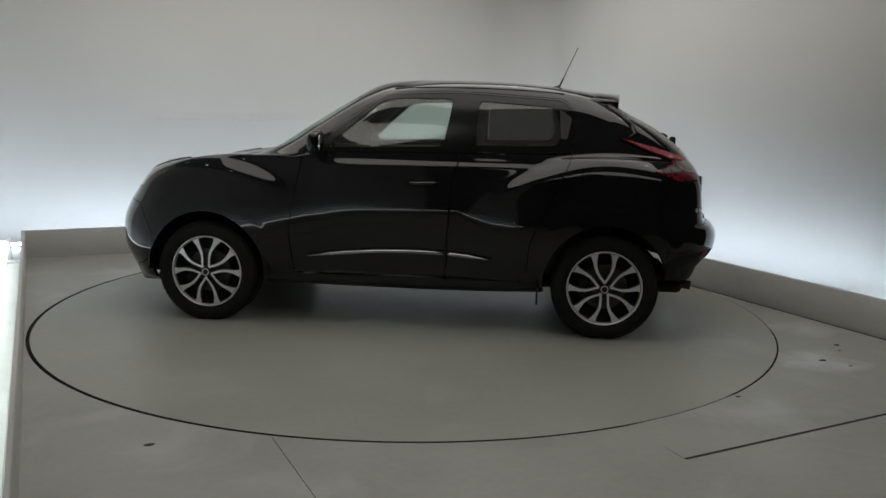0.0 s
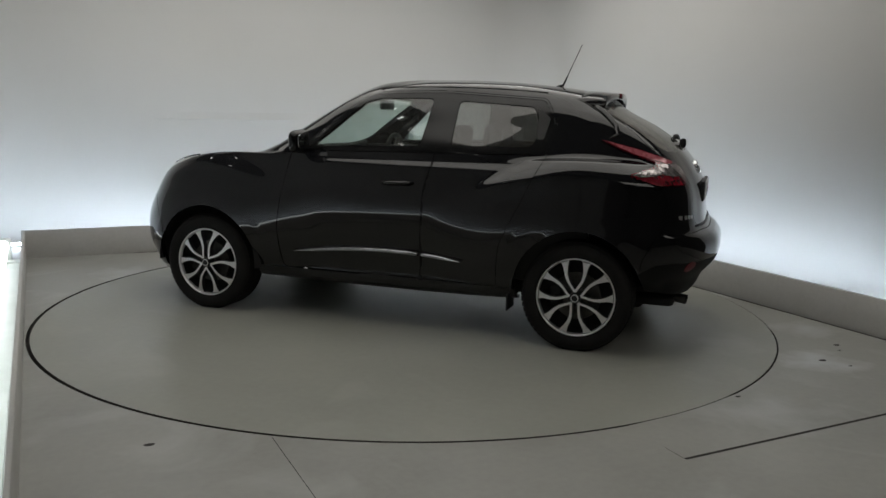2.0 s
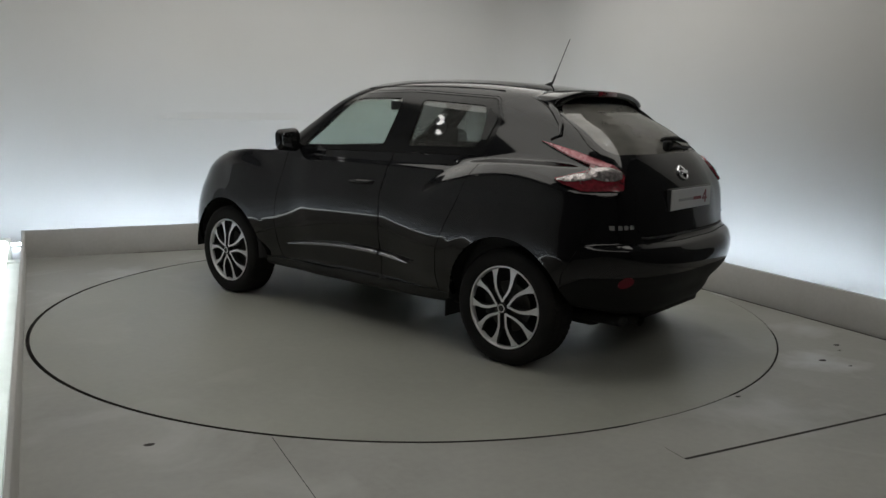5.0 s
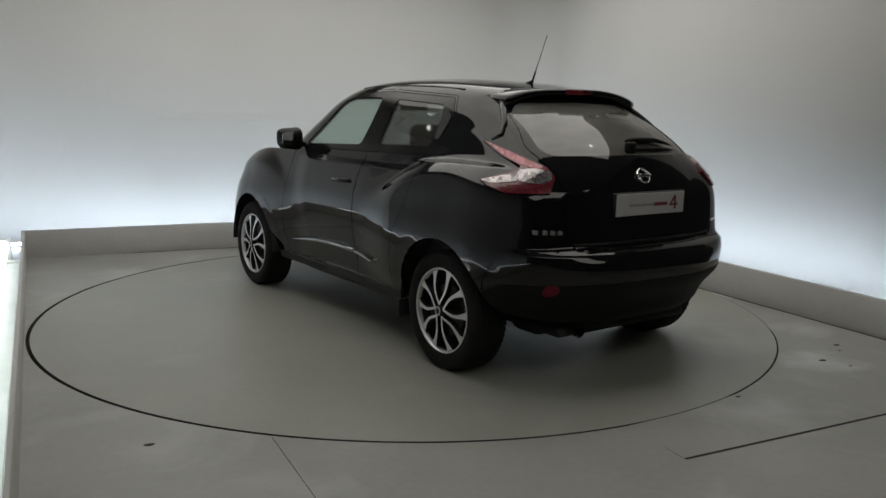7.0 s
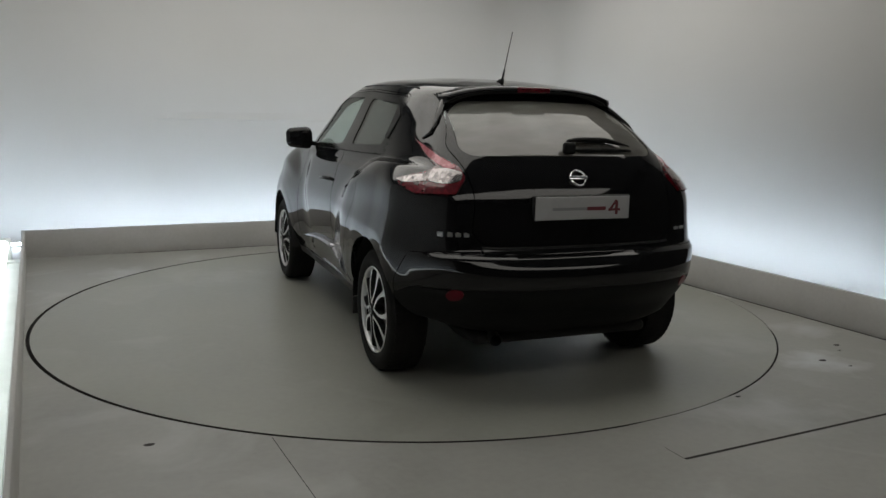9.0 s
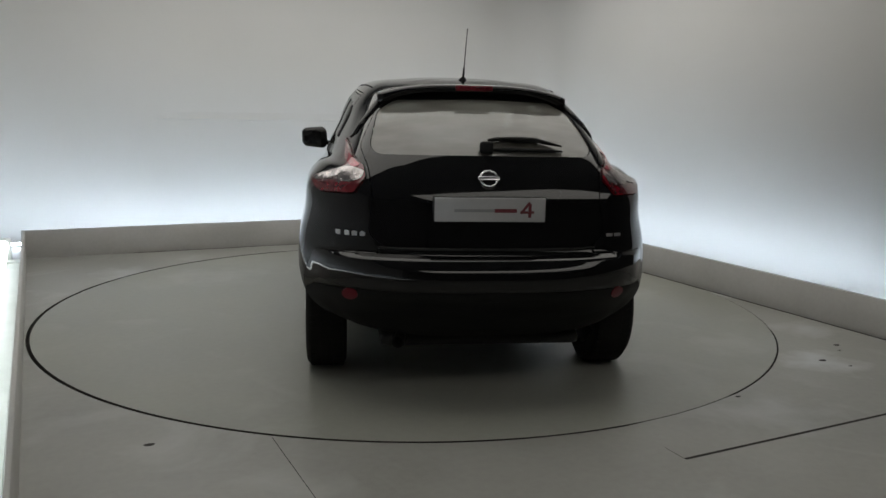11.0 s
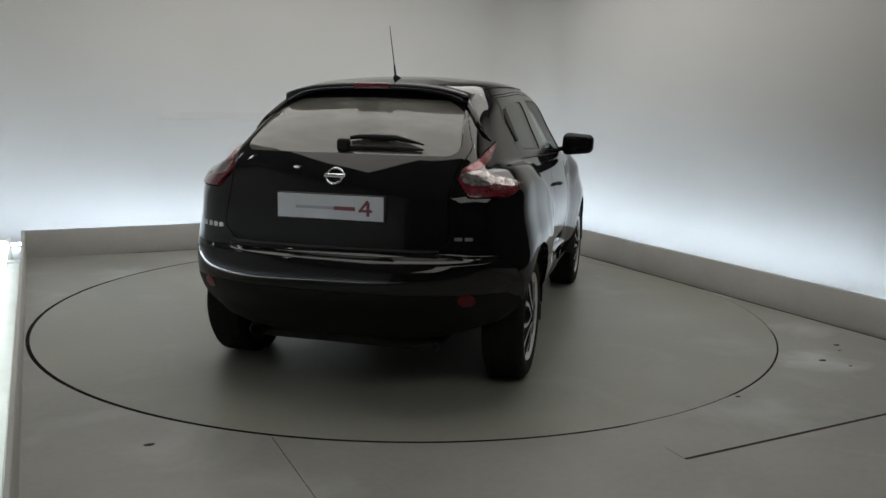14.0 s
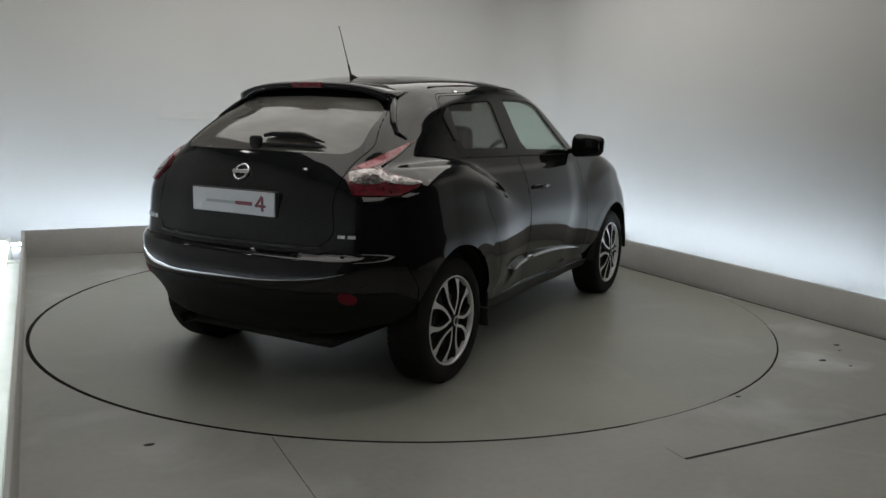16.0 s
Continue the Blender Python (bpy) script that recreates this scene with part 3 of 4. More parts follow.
def rounded(poly, r, n=5):
    """A polygon with its corners rounded."""
    out, k = [], len(poly)
    for i in range(k):
        p, q, s = Vector(poly[i - 1]), Vector(poly[i]), Vector(poly[(i + 1) % k])
        a = q + (p - q).normalized() * min(r, (p - q).length * 0.45)
        b = q + (s - q).normalized() * min(r, (s - q).length * 0.45)
        for j in range(n + 1):
            t = j / n
            out.append(tuple(a * (1 - t) ** 2 + q * 2 * t * (1 - t) + b * t * t))
    return out


def circle(cx, cz, r, n=64):
    return [(cx + r * math.cos(k * math.tau / n), cz + r * math.sin(k * math.tau / n)) for k in range(n)]


DIAG = math.sqrt(0.5)
VIEWS = {"side": (0, 2, None), "rear": (1, 2, None), "top": (0, 1, None), "diag": (0, 2, DIAG)}
WIN_F = rounded([(.50, 1.136), (.165, 1.428), (.05, 1.448), (-.285, 1.449), (-.238, 1.160)], 0.03)
WIN_R = rounded([(-.442, 1.166), (-.455, 1.440), (-.925, 1.410), (-.975, 1.26), (-.94, 1.178)], 0.03)
FRAME = rounded([(.63, 1.105), (.13, 1.476), (-.35, 1.488), (-.98, 1.452), (-1.06, 1.33), (-1.015, 1.13)], 0.03)
LAMP = rounded([(-.465, 1.232), (-.64, 1.180), (-.82, 1.108), (-.865, 1.06), (-.845, .985), (-.63, .982), (-.54, 1.012), (-.495, 1.04), (-.58, 1.06), (-.66, 1.078), (-.70, 1.105), (-.60, 1.148)], 0.012)
REAR_WIN = rounded([(-.3, 1.170), (.515, 1.166), (.553, 1.20), (.505, 1.37), (.41, 1.43), (-.3, 1.447)], 0.03)
HATCH = rounded([(-.3, .745), (.50, .745), (.565, .81), (.545, .97), (.56, 1.10), (.60, 1.20), (.50, 1.40), (.42, 1.443), (-.3, 1.462)], 0.03)
SCREEN = rounded([(-.3, 1.098), (.62, 1.105), (.68, 1.14), (.572, 1.42), (.49, 1.46), (-.3, 1.482)], 0.04)
DOOR_F = rounded([(.70, .335), (.72, .60), (.66, 1.02), (.64, 1.11), (.14, 1.492), (-.365, 1.501), (-.345, 1.10), (-.30, .90), (-.27, .335)], 0.03)
DOOR_R = rounded([(-.278, .335), (-.308, .90), (-.353, 1.10), (-.373, 1.500), (-.99, 1.463), (-1.075, 1.33), (-1.03, 1.10), (-.93, .88), (-.80, .60), (-.775, .335)], 0.03)
SILL = [(.89, .1), (.89, .328), (-.89, .328), (-.89, .1)]
BUMP_R = rounded([(-1.60, .1), (-1.625, .56), (-1.70, .712), (-2.3, .722), (-2.3, .1)], 0.03)
BUMP_LOW = rounded([(-1.60, .1), (-1.62, .50), (-1.72, .545), (-2.3, .555), (-2.3, .1)], 0.02)
BUMP_F = rounded([(1.60, .1), (1.625, .56), (1.75, .74), (2.3, .76), (2.3, .1)], 0.03)
BONNET = rounded([(1.02, -.3), (.96, .55), (.90, .60), (1.45, .66), (1.78, .52), (1.885, .3), (1.905, -.3)], 0.04)
HEADLAMP = rounded([(1.86, .40), (1.76, .55), (1.40, .715), (1.36, .745), (1.52, .74), (1.78, .65), (1.90, .45)], 0.02)
# name, view, outline, bounds on x and z, material
ZONES = [
    ("arch", "side", circle(AXLE, .335, .378), (0.7, 1.9, 0, .75), None),
    ("arch", "side", circle(-AXLE, .335, .378), (-1.9, -.7, 0, .75), None),
    ("tail_lamp", "diag", LAMP, (-1.95, -1.26, .9, 1.4), "lamp_red"),
    ("front_side_window", "side", WIN_F, (-.5, .7, 1.05, 1.5), "glass_clear"),
    ("rear_side_window", "side", WIN_R, (-1.1, -.4, 1.05, 1.5), "glass_dark"),
    ("rear_window", "rear", REAR_WIN, (-2, -1.2, 1.1, 1.5), "glass_rear"),
    ("windscreen", "rear", SCREEN, (.2, 1.05, 1.08, 1.5), "glass_clear"),
    ("window_surround", "side", FRAME, (-1.2, .7, 1.0, 1.5), "gloss_trim"),
    ("tailgate", "rear", HATCH, (-2.2, -1.2, .7, 1.5), "paint"),
    ("headlamp", "top", HEADLAMP, (1.3, 2.0, .8, 1.05), "headlamp"),
    ("bonnet", "top", BONNET, (.85, 2.0, .8, 1.2), "paint"),
    ("front_door", "side", DOOR_F, (-.5, .8, .3, 1.5), "paint"),
    ("rear_door", "side", DOOR_R, (-1.15, -.2, .3, 1.5), "paint"),
    ("sill", "side", SILL, (-1, 1, 0, .4), "trim"),
    ("lower_bumper", "side", BUMP_LOW, (-2.3, -1.5, 0, .6), "trim_low"),
    ("rear_bumper", "side", BUMP_R, (-2.3, -1.5, 0, .8), "paint"),
    ("front_bumper", "side", BUMP_F, (1.5, 2.3, 0, .8), "paint"),
]
CENTRED = ("rear_window", "windscreen", "tailgate", "bonnet", "rear_bumper", "lower_bumper", "front_bumper", "body")


def flat_view(P, view):
    if view == "diag":
        return (P[..., 0] + P[..., 1]) * DIAG, P[..., 2]
    i, j, _ = VIEWS[view]
    return P[..., i], P[..., j]


def slide(G, at, gu, gv, poly, view):
    """Slides one vertex of the skin along it on to an outline."""
    a, b = flat_view(G[at], view)
    qa, qb = nearest(poly, a, b)
    if (qa - a) ** 2 + (qb - b) ** 2 > 0.022 ** 2:
        return
    ua, ub = flat_view(gu, view)
    va, vb = flat_view(gv, view)
    det = ua * vb - va * ub
    if abs(det) < 1e-7:
        k = va * va + vb * vb
        if k < 1e-9:
            return
        du, dv = 0.0, ((qa - a) * va + (qb - b) * vb) / k
    else:
        du, dv = ((qa - a) * vb - (qb - b) * va) / det, ((qb - b) * ua - (qa - a) * ub) / det
    if abs(du) < 1.2 and abs(dv) < 1.2:
        G[at] = G[at] + gu * du + gv * dv


def skin_pieces():
    """Cuts the skin into named pieces: name -> (vertices, quads, border edges, normals)."""
    G = body_grid()
    nu, nv = G.shape[:2]
    C = (G[:-1, :-1] + G[1:, :-1] + G[:-1, 1:] + G[1:, 1:]) / 4
    label = np.full(C.shape[:2], len(ZONES))
    for k in reversed(range(len(ZONES))):
        name, view, poly, (x0, x1, z0, z1), mat = ZONES[k]
        a, b = flat_view(C, view)
        ok = inside(poly, a, b) & (C[..., 0] > x0) & (C[..., 0] < x1) & (C[..., 2] > z0) & (C[..., 2] < z1)
        label[ok] = k
    Gu, Gv = np.gradient(G, axis=0), np.gradient(G, axis=1)
    N = np.cross(Gu, Gv)
    N /= np.maximum(np.linalg.norm(N, axis=-1, keepdims=True), 1e-9)
    if N[nu // 2, nv // 3, 1] < 0:
        N = -N
    # slide the vertices between two pieces on to the outline
    pad = np.full((nu + 1, nv + 1), -1)
    pad[1:-1, 1:-1] = label
    around = np.stack([pad[:-1, :-1], pad[1:, :-1], pad[:-1, 1:], pad[1:, 1:]])
    top = np.where(around < 0, 99, around).min(0)
    low = np.where(around < 0, -1, around).max(0)
    for i, j in zip(*np.where((top != low) & (top < len(ZONES)))):
        name, view, poly, bounds, mat = ZONES[top[i, j]]
        hold = i in (0, nu - 1)
        slide(G, (i, j), Gu[i, j] * (0 if hold else 1), Gv[i, j], poly, view)
        if hold:
            G[i, j, 1] = 0
    return G, N, label


def make_piece(name, mat, cells, G, N, parent, mirror, both, label, proud=0.0, gap=0.0022, deep=0.016):
    """One piece of the skin, its border drawn in a little and turned inwards."""
    nv = G.shape[1]
    verts, faces, index = [], [], {}
    sides = ((1, False), (-1, True)) if both else ((-1, True),) if mirror else ((1, False),)
    cellset = set(map(tuple, cells))
    for sgn, flip in sides:
        edge_of = {}
        pull = {}
        for i, j in cellset:
            for di, dj, e in ((-1, 0, ((i, j), (i, j + 1))), (1, 0, ((i + 1, j + 1), (i + 1, j))), (0, -1, ((i + 1, j), (i, j))), (0, 1, ((i, j + 1), (i + 1, j + 1)))):
                if (i + di, j + dj) in cellset:
                    continue
                centre = all(abs(G[v][1]) < 1e-6 for v in e)
                if centre and both:
                    continue
                edge_of[e] = True
                c = (G[i, j] + G[i + 1, j + 1]) / 2
                for v in e:
                    w = c - (G[e[0]] + G[e[1]]) / 2
                    pull[v] = pull.get(v, 0) + w
        def vid(v):
            centre = abs(G[v][1]) < 1e-6
            key = (v, 0 if centre else sgn)
            if key not in index:
                q = G[v] + N[v] * proud
                if v in pull:
                    w = pull[v]
                    q = q + w / max(np.linalg.norm(w), 1e-9) * gap
                if centre:
                    q = np.array([q[0], 0, q[2]])
                index[key] = len(verts)
                verts.append((q[0], q[1] * sgn, q[2]))
            return index[key]
        for i, j in cellset:
            f = [vid((i, j)), vid((i, j + 1)), vid((i + 1, j + 1)), vid((i + 1, j))]
            f = [a for k, a in enumerate(f) if a not in f[:k]]
            if len(f) > 2:
                faces.append(f if flip else f[::-1])
        rim = {}
        for e in edge_of:
            quad = []
            for v in e:
                if v not in rim:
                    q = np.array(verts[vid(v)])
                    n = N[v] * np.array([1, sgn, 1])
                    rim[v] = len(verts), len(verts) + 1
                    verts.extend([tuple(q), tuple(q - n * deep)])
                quad.append(rim[v])
            f = [quad[0][0], quad[1][0], quad[1][1], quad[0][1]]
            faces.append(f[::-1] if flip else f)
    me = bpy.data.meshes.new(name)
    me.from_pydata(verts, [], faces)
    me.materials.append(M[mat])
    me.validate()
    me.shade_smooth()
    ob = new(name, me)
    ob.parent = parent
    if label:
        ob["label"] = label
    return ob


PIECE_LABELS = {"tail_lamp": "boomerang tail lamp with red lens", "front_side_window": "light green tinted glass", "rear_side_window": "dark privacy glass",
                "rear_window": "dark privacy glass", "windscreen": "clear windscreen glass", "window_surround": "gloss black surround",
                "sill": "satin black plastic sill", "lower_bumper": "matt black plastic lower bumper", "headlamp": "clear headlamp lens"}


def build_skin(car):
    G, N, lab = skin_pieces()
    done = {}
    for k in range(len(ZONES) + 1):
        name, mat = (ZONES[k][0], ZONES[k][4]) if k < len(ZONES) else ("body", "paint")
        if mat is None:
            continue
        cells = np.argwhere(lab == k)
        if not len(cells):
            continue
        note = PIECE_LABELS.get(name, "")
        glassy = "window" in name and "surround" not in name or name == "windscreen"
        opts = dict(proud=-0.004 if glassy else 0.012 if name == "tail_lamp" else 0.0, deep=0.004 if glassy else 0.022, gap=0.001 if glassy else 0.0024)
        if name in CENTRED:
            done[name] = make_piece(name, mat, cells, G, N, car, False, True, note, **opts)
        else:
            for m in (False, True):
                done[name, m] = make_piece(name, mat, cells, G, N, car, m, False, note, **opts)
    return done, G, N


# ---------------------------------------------------------------- wheels
def spoke_mesh(s):
    bm = bmesh.new()
    path = [(.034, 0.0, .015), (.055, 11.5, .015), (.078, 19.5, .0145), (.111, 22.8, .016), (.146, 21.5, .019), (.177, 18.8, .025), (.199, 17.2, .035), (.216, 16.6, .050)]
    rows = []
    for r, deg, w in path:
        a = radians(90 + s * deg)
        out = -0.012 + 0.020 * (1 - (r / .216) ** 2)
        c = Vector((math.cos(a), 0, math.sin(a)))
        t = Vector((-math.sin(a), 0, math.cos(a)))
        q = c * r
        ring = []
        for k, (u, h) in enumerate(((-.62, -.030), (-.5, out), (.5, out), (.62, -.030))):
            p = q + t * w * u
            ring.append(bm.verts.new((p.x, h, p.z)))
        rows.append(ring)
    for a, b in zip(rows, rows[1:]):
        for k in range(3):
            f = bm.faces.new((a[k], a[k + 1], b[k + 1], b[k]))
            f.material_index = 0 if k == 1 else 1
    for ring in (rows[0], rows[-1]):
        bm.faces.new(ring)
    bmesh.ops.recalc_face_normals(bm, faces=bm.faces)
    return bm


def build_wheel(car, x, side):
    """A wheel with its outer face towards +y (turned round for the right side)."""
    bm = bmesh.new()
    lathe(bm, [(.212, -.17), (.219, -.03), (.223, -.004), (.229, .000), (.232, -.006), (.232, -.018), (.222, -.19)], 72)
    bmesh.ops.recalc_face_normals(bm, faces=bm.faces)
    wheel = part("wheel", bm, "alloy", car, "machined silver alloy wheel with twin spokes")
    wheel.matrix_local = pose(x, .862 * side, TYRE_R - 0.004, 0, 0, 0 if side > 0 else 180) @ pose(0, 0, 0, 0, 36 if x > 0 else 2, 0)
    bm = bmesh.new()
    lathe(bm, [(.222, -.195), (.250, -.205), (.294, -.204), (.314, -.192), (.324, -.170), (.325, -.10), (.324, -.035), (.316, -.012), (.300, .002), (.276, .006), (.250, .003), (.232, -.006), (.226, -.03)], 80)
    bmesh.ops.recalc_face_normals(bm, faces=bm.faces)
    tyre = part("tyre", bm, "rubber", wheel, "black rubber tyre")
    bm = bmesh.new()
    for k in range(60):
        a = k * math.tau / 60
        for yy in (-.165, -.105, -.045):
            m = Matrix.Rotation(-a, 4, "Y") @ Matrix.Translation((.3255, yy, 0)) @ Matrix.Rotation(radians(14), 4, "X")
            box(bm, (-.004, -.024, -.0135), (.0012, .024, .0135), 0, m)
    part("tread", bm, "rubber", wheel, "tread blocks", False)
    bm = bmesh.new()
    lathe(bm, [(.02, -.060), (.140, -.060), (.142, -.070), (.140, -.080), (.02, -.080)], 48)
    part("brake_disc", bm, "steel", wheel, "bare steel brake disc", False)
    part("brake_caliper", one_box((.085, -.10, -.06), (.155, -.040, .06), .012), "under", wheel)
    bm = bmesh.new()
    lathe(bm, [(.005, -.10), (.190, -.10), (.212, -.06), (.216, -.028)], 40)
    part("back_plate", bm, "under", wheel)
    bm = bmesh.new()
    lathe(bm, [(.001, .016), (.022, .016), (.030, .013), (.033, .004), (.034, -.05)], 32)
    bmesh.ops.recalc_face_normals(bm, faces=bm.faces)
    part("hub_cap", bm, "alloy_dark", wheel, "dark grey centre cap")
    bm = bmesh.new()
    lathe(bm, [(.018, .0175), (.022, .0185), (.0235, .0165)], 24)
    part("cap_ring", bm, "alloy", wheel)
    for k in range(5):
        for s in (-1, 1):
            key = s
            if key not in SPOKES:
                SPOKES[key] = mesh_ob("spoke", spoke_mesh(s), ("alloy", "alloy_dark"), wheel, "", False)
                ob = SPOKES[key]
            else:
                ob = new("spoke", SPOKES[key].data)
                ob.parent = wheel
            ob.rotation_euler = (0, radians(72 * k), 0)
        bm = bmesh.new()
        a = radians(90 + 36 + 72 * k)
        sweep(bm, [(.060 * math.cos(a), -.05, .060 * math.sin(a)), (.060 * math.cos(a), -.012, .060 * math.sin(a))], .010, 6)
        part("wheel_nut", bm, "steel", wheel, "", False)


SPOKES = {}


def liner(car, x, side):
    bm = bmesh.new()
    n = 28
    rows = []
    for k in range(n + 1):
        a = math.pi * (-0.02 + (1.04 if x > 0 else 0.84) * k / n)
        c, s = math.cos(a), math.sin(a)
        rows.append([bm.verts.new((x + r * c, y * side, .335 + r * s)) for r, y in ((.382, .868), (.400, .845), (.405, .70), (.405, .50), (.10, .48))])
    for a, b in zip(rows, rows[1:]):
        for k in range(4):
            bm.faces.new((a[k], a[k + 1], b[k + 1], b[k]))
    bmesh.ops.recalc_face_normals(bm, faces=bm.faces)
    part("wheel_arch_liner", bm, "under", car)


# ---------------------------------------------------------------- details on the body
def probe(G, name, a, b, lo, hi):
    """The place on the left skin that shows at (a, b) in a view, x within lo..hi."""
    P = G.reshape(-1, 3)
    ok = (P[:, 0] > lo) & (P[:, 0] < hi)
    p, q = flat_view(P, name)
    d = (p - a) ** 2 + (q - b) ** 2 + (~ok) * 99
    return Vector(P[int(d.argmin())])


def side_at(G, x, z):
    """How far out the left flank lies at (x, z), blended from the nearest vertices."""
    P = G.reshape(-1, 3)
    d = (P[:, 0] - x) ** 2 + (P[:, 2] - z) ** 2
    k = np.argsort(d)[:8]
    w = 1 / (d[k] + 1e-6)
    return float((P[k, 1] * w).sum() / w.sum())


def lens_patch(G, N, poly, x0, x1, proud, name, mat, parent, sgn, label, view="diag"):
    """A thin raised lens over the skin inside an outline."""
    C = (G[:-1, :-1] + G[1:, :-1] + G[:-1, 1:] + G[1:, 1:]) / 4
    a, b = flat_view(C, view)
    mask = inside(poly, a, b) & (C[..., 0] > x0) & (C[..., 0] < x1)
    cells = np.argwhere(mask)
    if not len(cells):
        return None
    H = G.copy()
    i0, j0 = np.maximum(cells.min(0) - 3, 0)
    i1, j1 = cells.max(0) + 5
    W = G[i0:i1, j0:j1]
    Gu, Gv = np.gradient(W, axis=0), np.gradient(W, axis=1)
    near = {(i + d, j + e) for i, j in cells for d in (0, 1) for e in (0, 1)}
    own = set(map(tuple, cells))
    for i, j in near:
        if all((i - d, j - e) in own for d in (0, 1) for e in (0, 1)):
            continue
        k, l = i - i0, j - j0
        slide(H, (i, j), Gu[k, l], Gv[k, l], poly, view)
    return make_piece(name, mat, cells, H, N, parent, sgn < 0, False, label, proud=proud, gap=0.0, deep=0.006)


def build_details(car, done, G, N):
    for sgn in (1, -1):
        m = sgn < 0
        lamp = done["tail_lamp", m]
        bowl = rounded([(-.845, 1.080), (-.848, 1.045), (-.81, 1.030), (-.75, 1.030), (-.70, 1.036), (-.665, 1.060), (-.70, 1.090), (-.77, 1.096)], 0.012)
        lens_patch(G, N, bowl, -1.95, -1.3, 0.0155, "clear_lens", "lamp_clear", lamp, sgn, "clear faceted bulb lens")
        streak = rounded([(-.685, 1.060), (-.685, 1.036), (-.60, 1.026), (-.54, 1.026), (-.507, 1.037), (-.58, 1.054), (-.645, 1.066)], 0.005)
        lens_patch(G, N, streak, -1.95, -1.3, 0.0150, "clear_lens", "lamp_clear", lamp, sgn, "narrow clear lens band")
        arm = rounded([(-.50, 1.219), (-.64, 1.172), (-.805, 1.107), (-.78, 1.092), (-.705, 1.112), (-.61, 1.152)], 0.008)
        lens_patch(G, N, arm, -1.95, -1.3, 0.0145, "upper_lens", "lamp_pink", lamp, sgn, "pale red upper lens")
        # mirror on its foot
        base = probe(G, "side", .56, 1.12, .3, .9)
        bm = bmesh.new()
        sweep(bm, [(base.x - .01, (base.y - .03) * sgn, 1.115), (base.x - .015, (base.y + .04) * sgn, 1.13), (base.x - .015, (base.y + .08) * sgn, 1.14)], [.03, .022, .022], 10, .7)
        foot = part("mirror", bm, "gloss_trim", car, "black door mirror")
        half = .094 if sgn > 0 else .112       # the driver's mirror is the longer one
        bm = one_box((-.055, -half, -.074), (.060, half, .074), .044, None, 5)
        for v in bm.verts:
            f = max(0, v.co.x) / .060
            v.co.z *= (1 - .35 * f) * (1 - .12 * v.co.y * sgn / .10)
            v.co.y += sgn * .10 * max(0, v.co.z)
            v.co.y = v.co.y * (1 - .45 * f) - sgn * .030 * f
            v.co.x *= .85
        bmesh.ops.transform(bm, matrix=pose(base.x - .01, (base.y + .018 + half) * sgn, 1.163, 0, 0, -6 * sgn), verts=bm.verts)
        part("housing", bm, "gloss_trim", foot, "black mirror housing")
        w = half - .016
        pane = rounded([(-w, -.060), (w, -.044), (w + .005, .046), (-w + .005, .060)], 0.034, 6)
        bm = prism(bmesh.new(), [(a * sgn, b) for a, b in pane], -.004, .0, lambda a, b, d: (d, a, b))
        bmesh.ops.transform(bm, matrix=pose(base.x - .053, (base.y + .014 + half) * sgn, 1.163, 0, 0, 4 * sgn), verts=bm.verts)
        part("mirror_glass", bm, "mirror", foot, "mirror glass", False)
        bm = one_box((-.02, -.045, -.006), (.008, .045, .006), .005)
        bmesh.ops.transform(bm, matrix=pose(base.x + .018, (base.y + .088) * sgn, 1.153, 0, 0, -24 * sgn), verts=bm.verts)
        part("indicator", bm, "lamp_clear", foot, "clear indicator strip")
        # silver bead in place of the highlight along the headlamp's top edge
        rim = [probe(G, "top", x, y, 1.2, 2.0) for x, y in ((1.78, .50), (1.70, .57), (1.60, .625), (1.50, .665), (1.41, .70))]
        bm = bmesh.new()
        sweep(bm, [(p.x, p.y * sgn, p.z + .004) for p in rim], [.004, .007, .008, .007, .004], 8)
        part("lamp_edge_glint", bm, "silver_strip", done["headlamp", m], "silver bead standing for the highlight along the headlamp's edge")
        # front door handle
        q = probe(G, "side", -.13, .93, -.4, .2)
        door = done["front_door", m]
        bm = bmesh.new()
        sweep(bm, [(q.x + .10, (q.y - .005) * sgn, .925), (q.x + .07, (q.y + .022) * sgn, .93), (q.x - .06, (q.y + .023) * sgn, .935), (q.x - .10, (q.y - .005) * sgn, .935)], [.012, .015, .015, .012], 10, .8)
        part("door_handle", bm, "paint", door, "gloss black door handle")
        # hidden rear handle in the pillar
        grip = rounded([(-.955, 1.40), (-1.03, 1.345), (-1.005, 1.22), (-.965, 1.22)], 0.012)
        lens_patch(G, N, grip, -1.2, -.8, 0.006, "door_handle", "trim", done["rear_door", m], sgn, "black pillar handle", "side")
        # bright strip low on the doors
        for lo, hi, owner in ((.60, -.262, "front_door"), (-.290, -.56, "rear_door")):
            bm = bmesh.new()
            rows = []
            for k in range(13):
                x = lo + (hi - lo) * k / 12
                t = (.60 - x) / 1.16
                z = .448 + .026 * t + .038 * math.sin(math.pi * t)
                h = .013 * min(1, t * 8 + .1, (1 - t) * 8 + .1)
                y0 = side_at(G, x, z)
                rows.append([bm.verts.new((x, (y0 + d) * sgn, z + s * h)) for s, d in ((-1.3, -.004), (-.9, .022), (-.1, .032), (.9, .020), (1.2, -.004))])
            for a, b in zip(rows, rows[1:]):
                for k in range(4):
                    bm.faces.new((a[k], a[k + 1], b[k + 1], b[k]))
            bm.faces.new(rows[0]), bm.faces.new(rows[-1])
            bmesh.ops.recalc_face_normals(bm, faces=bm.faces)
            part("side_strip", bm, "silver_strip", done[owner, m], "satin silver side strip")
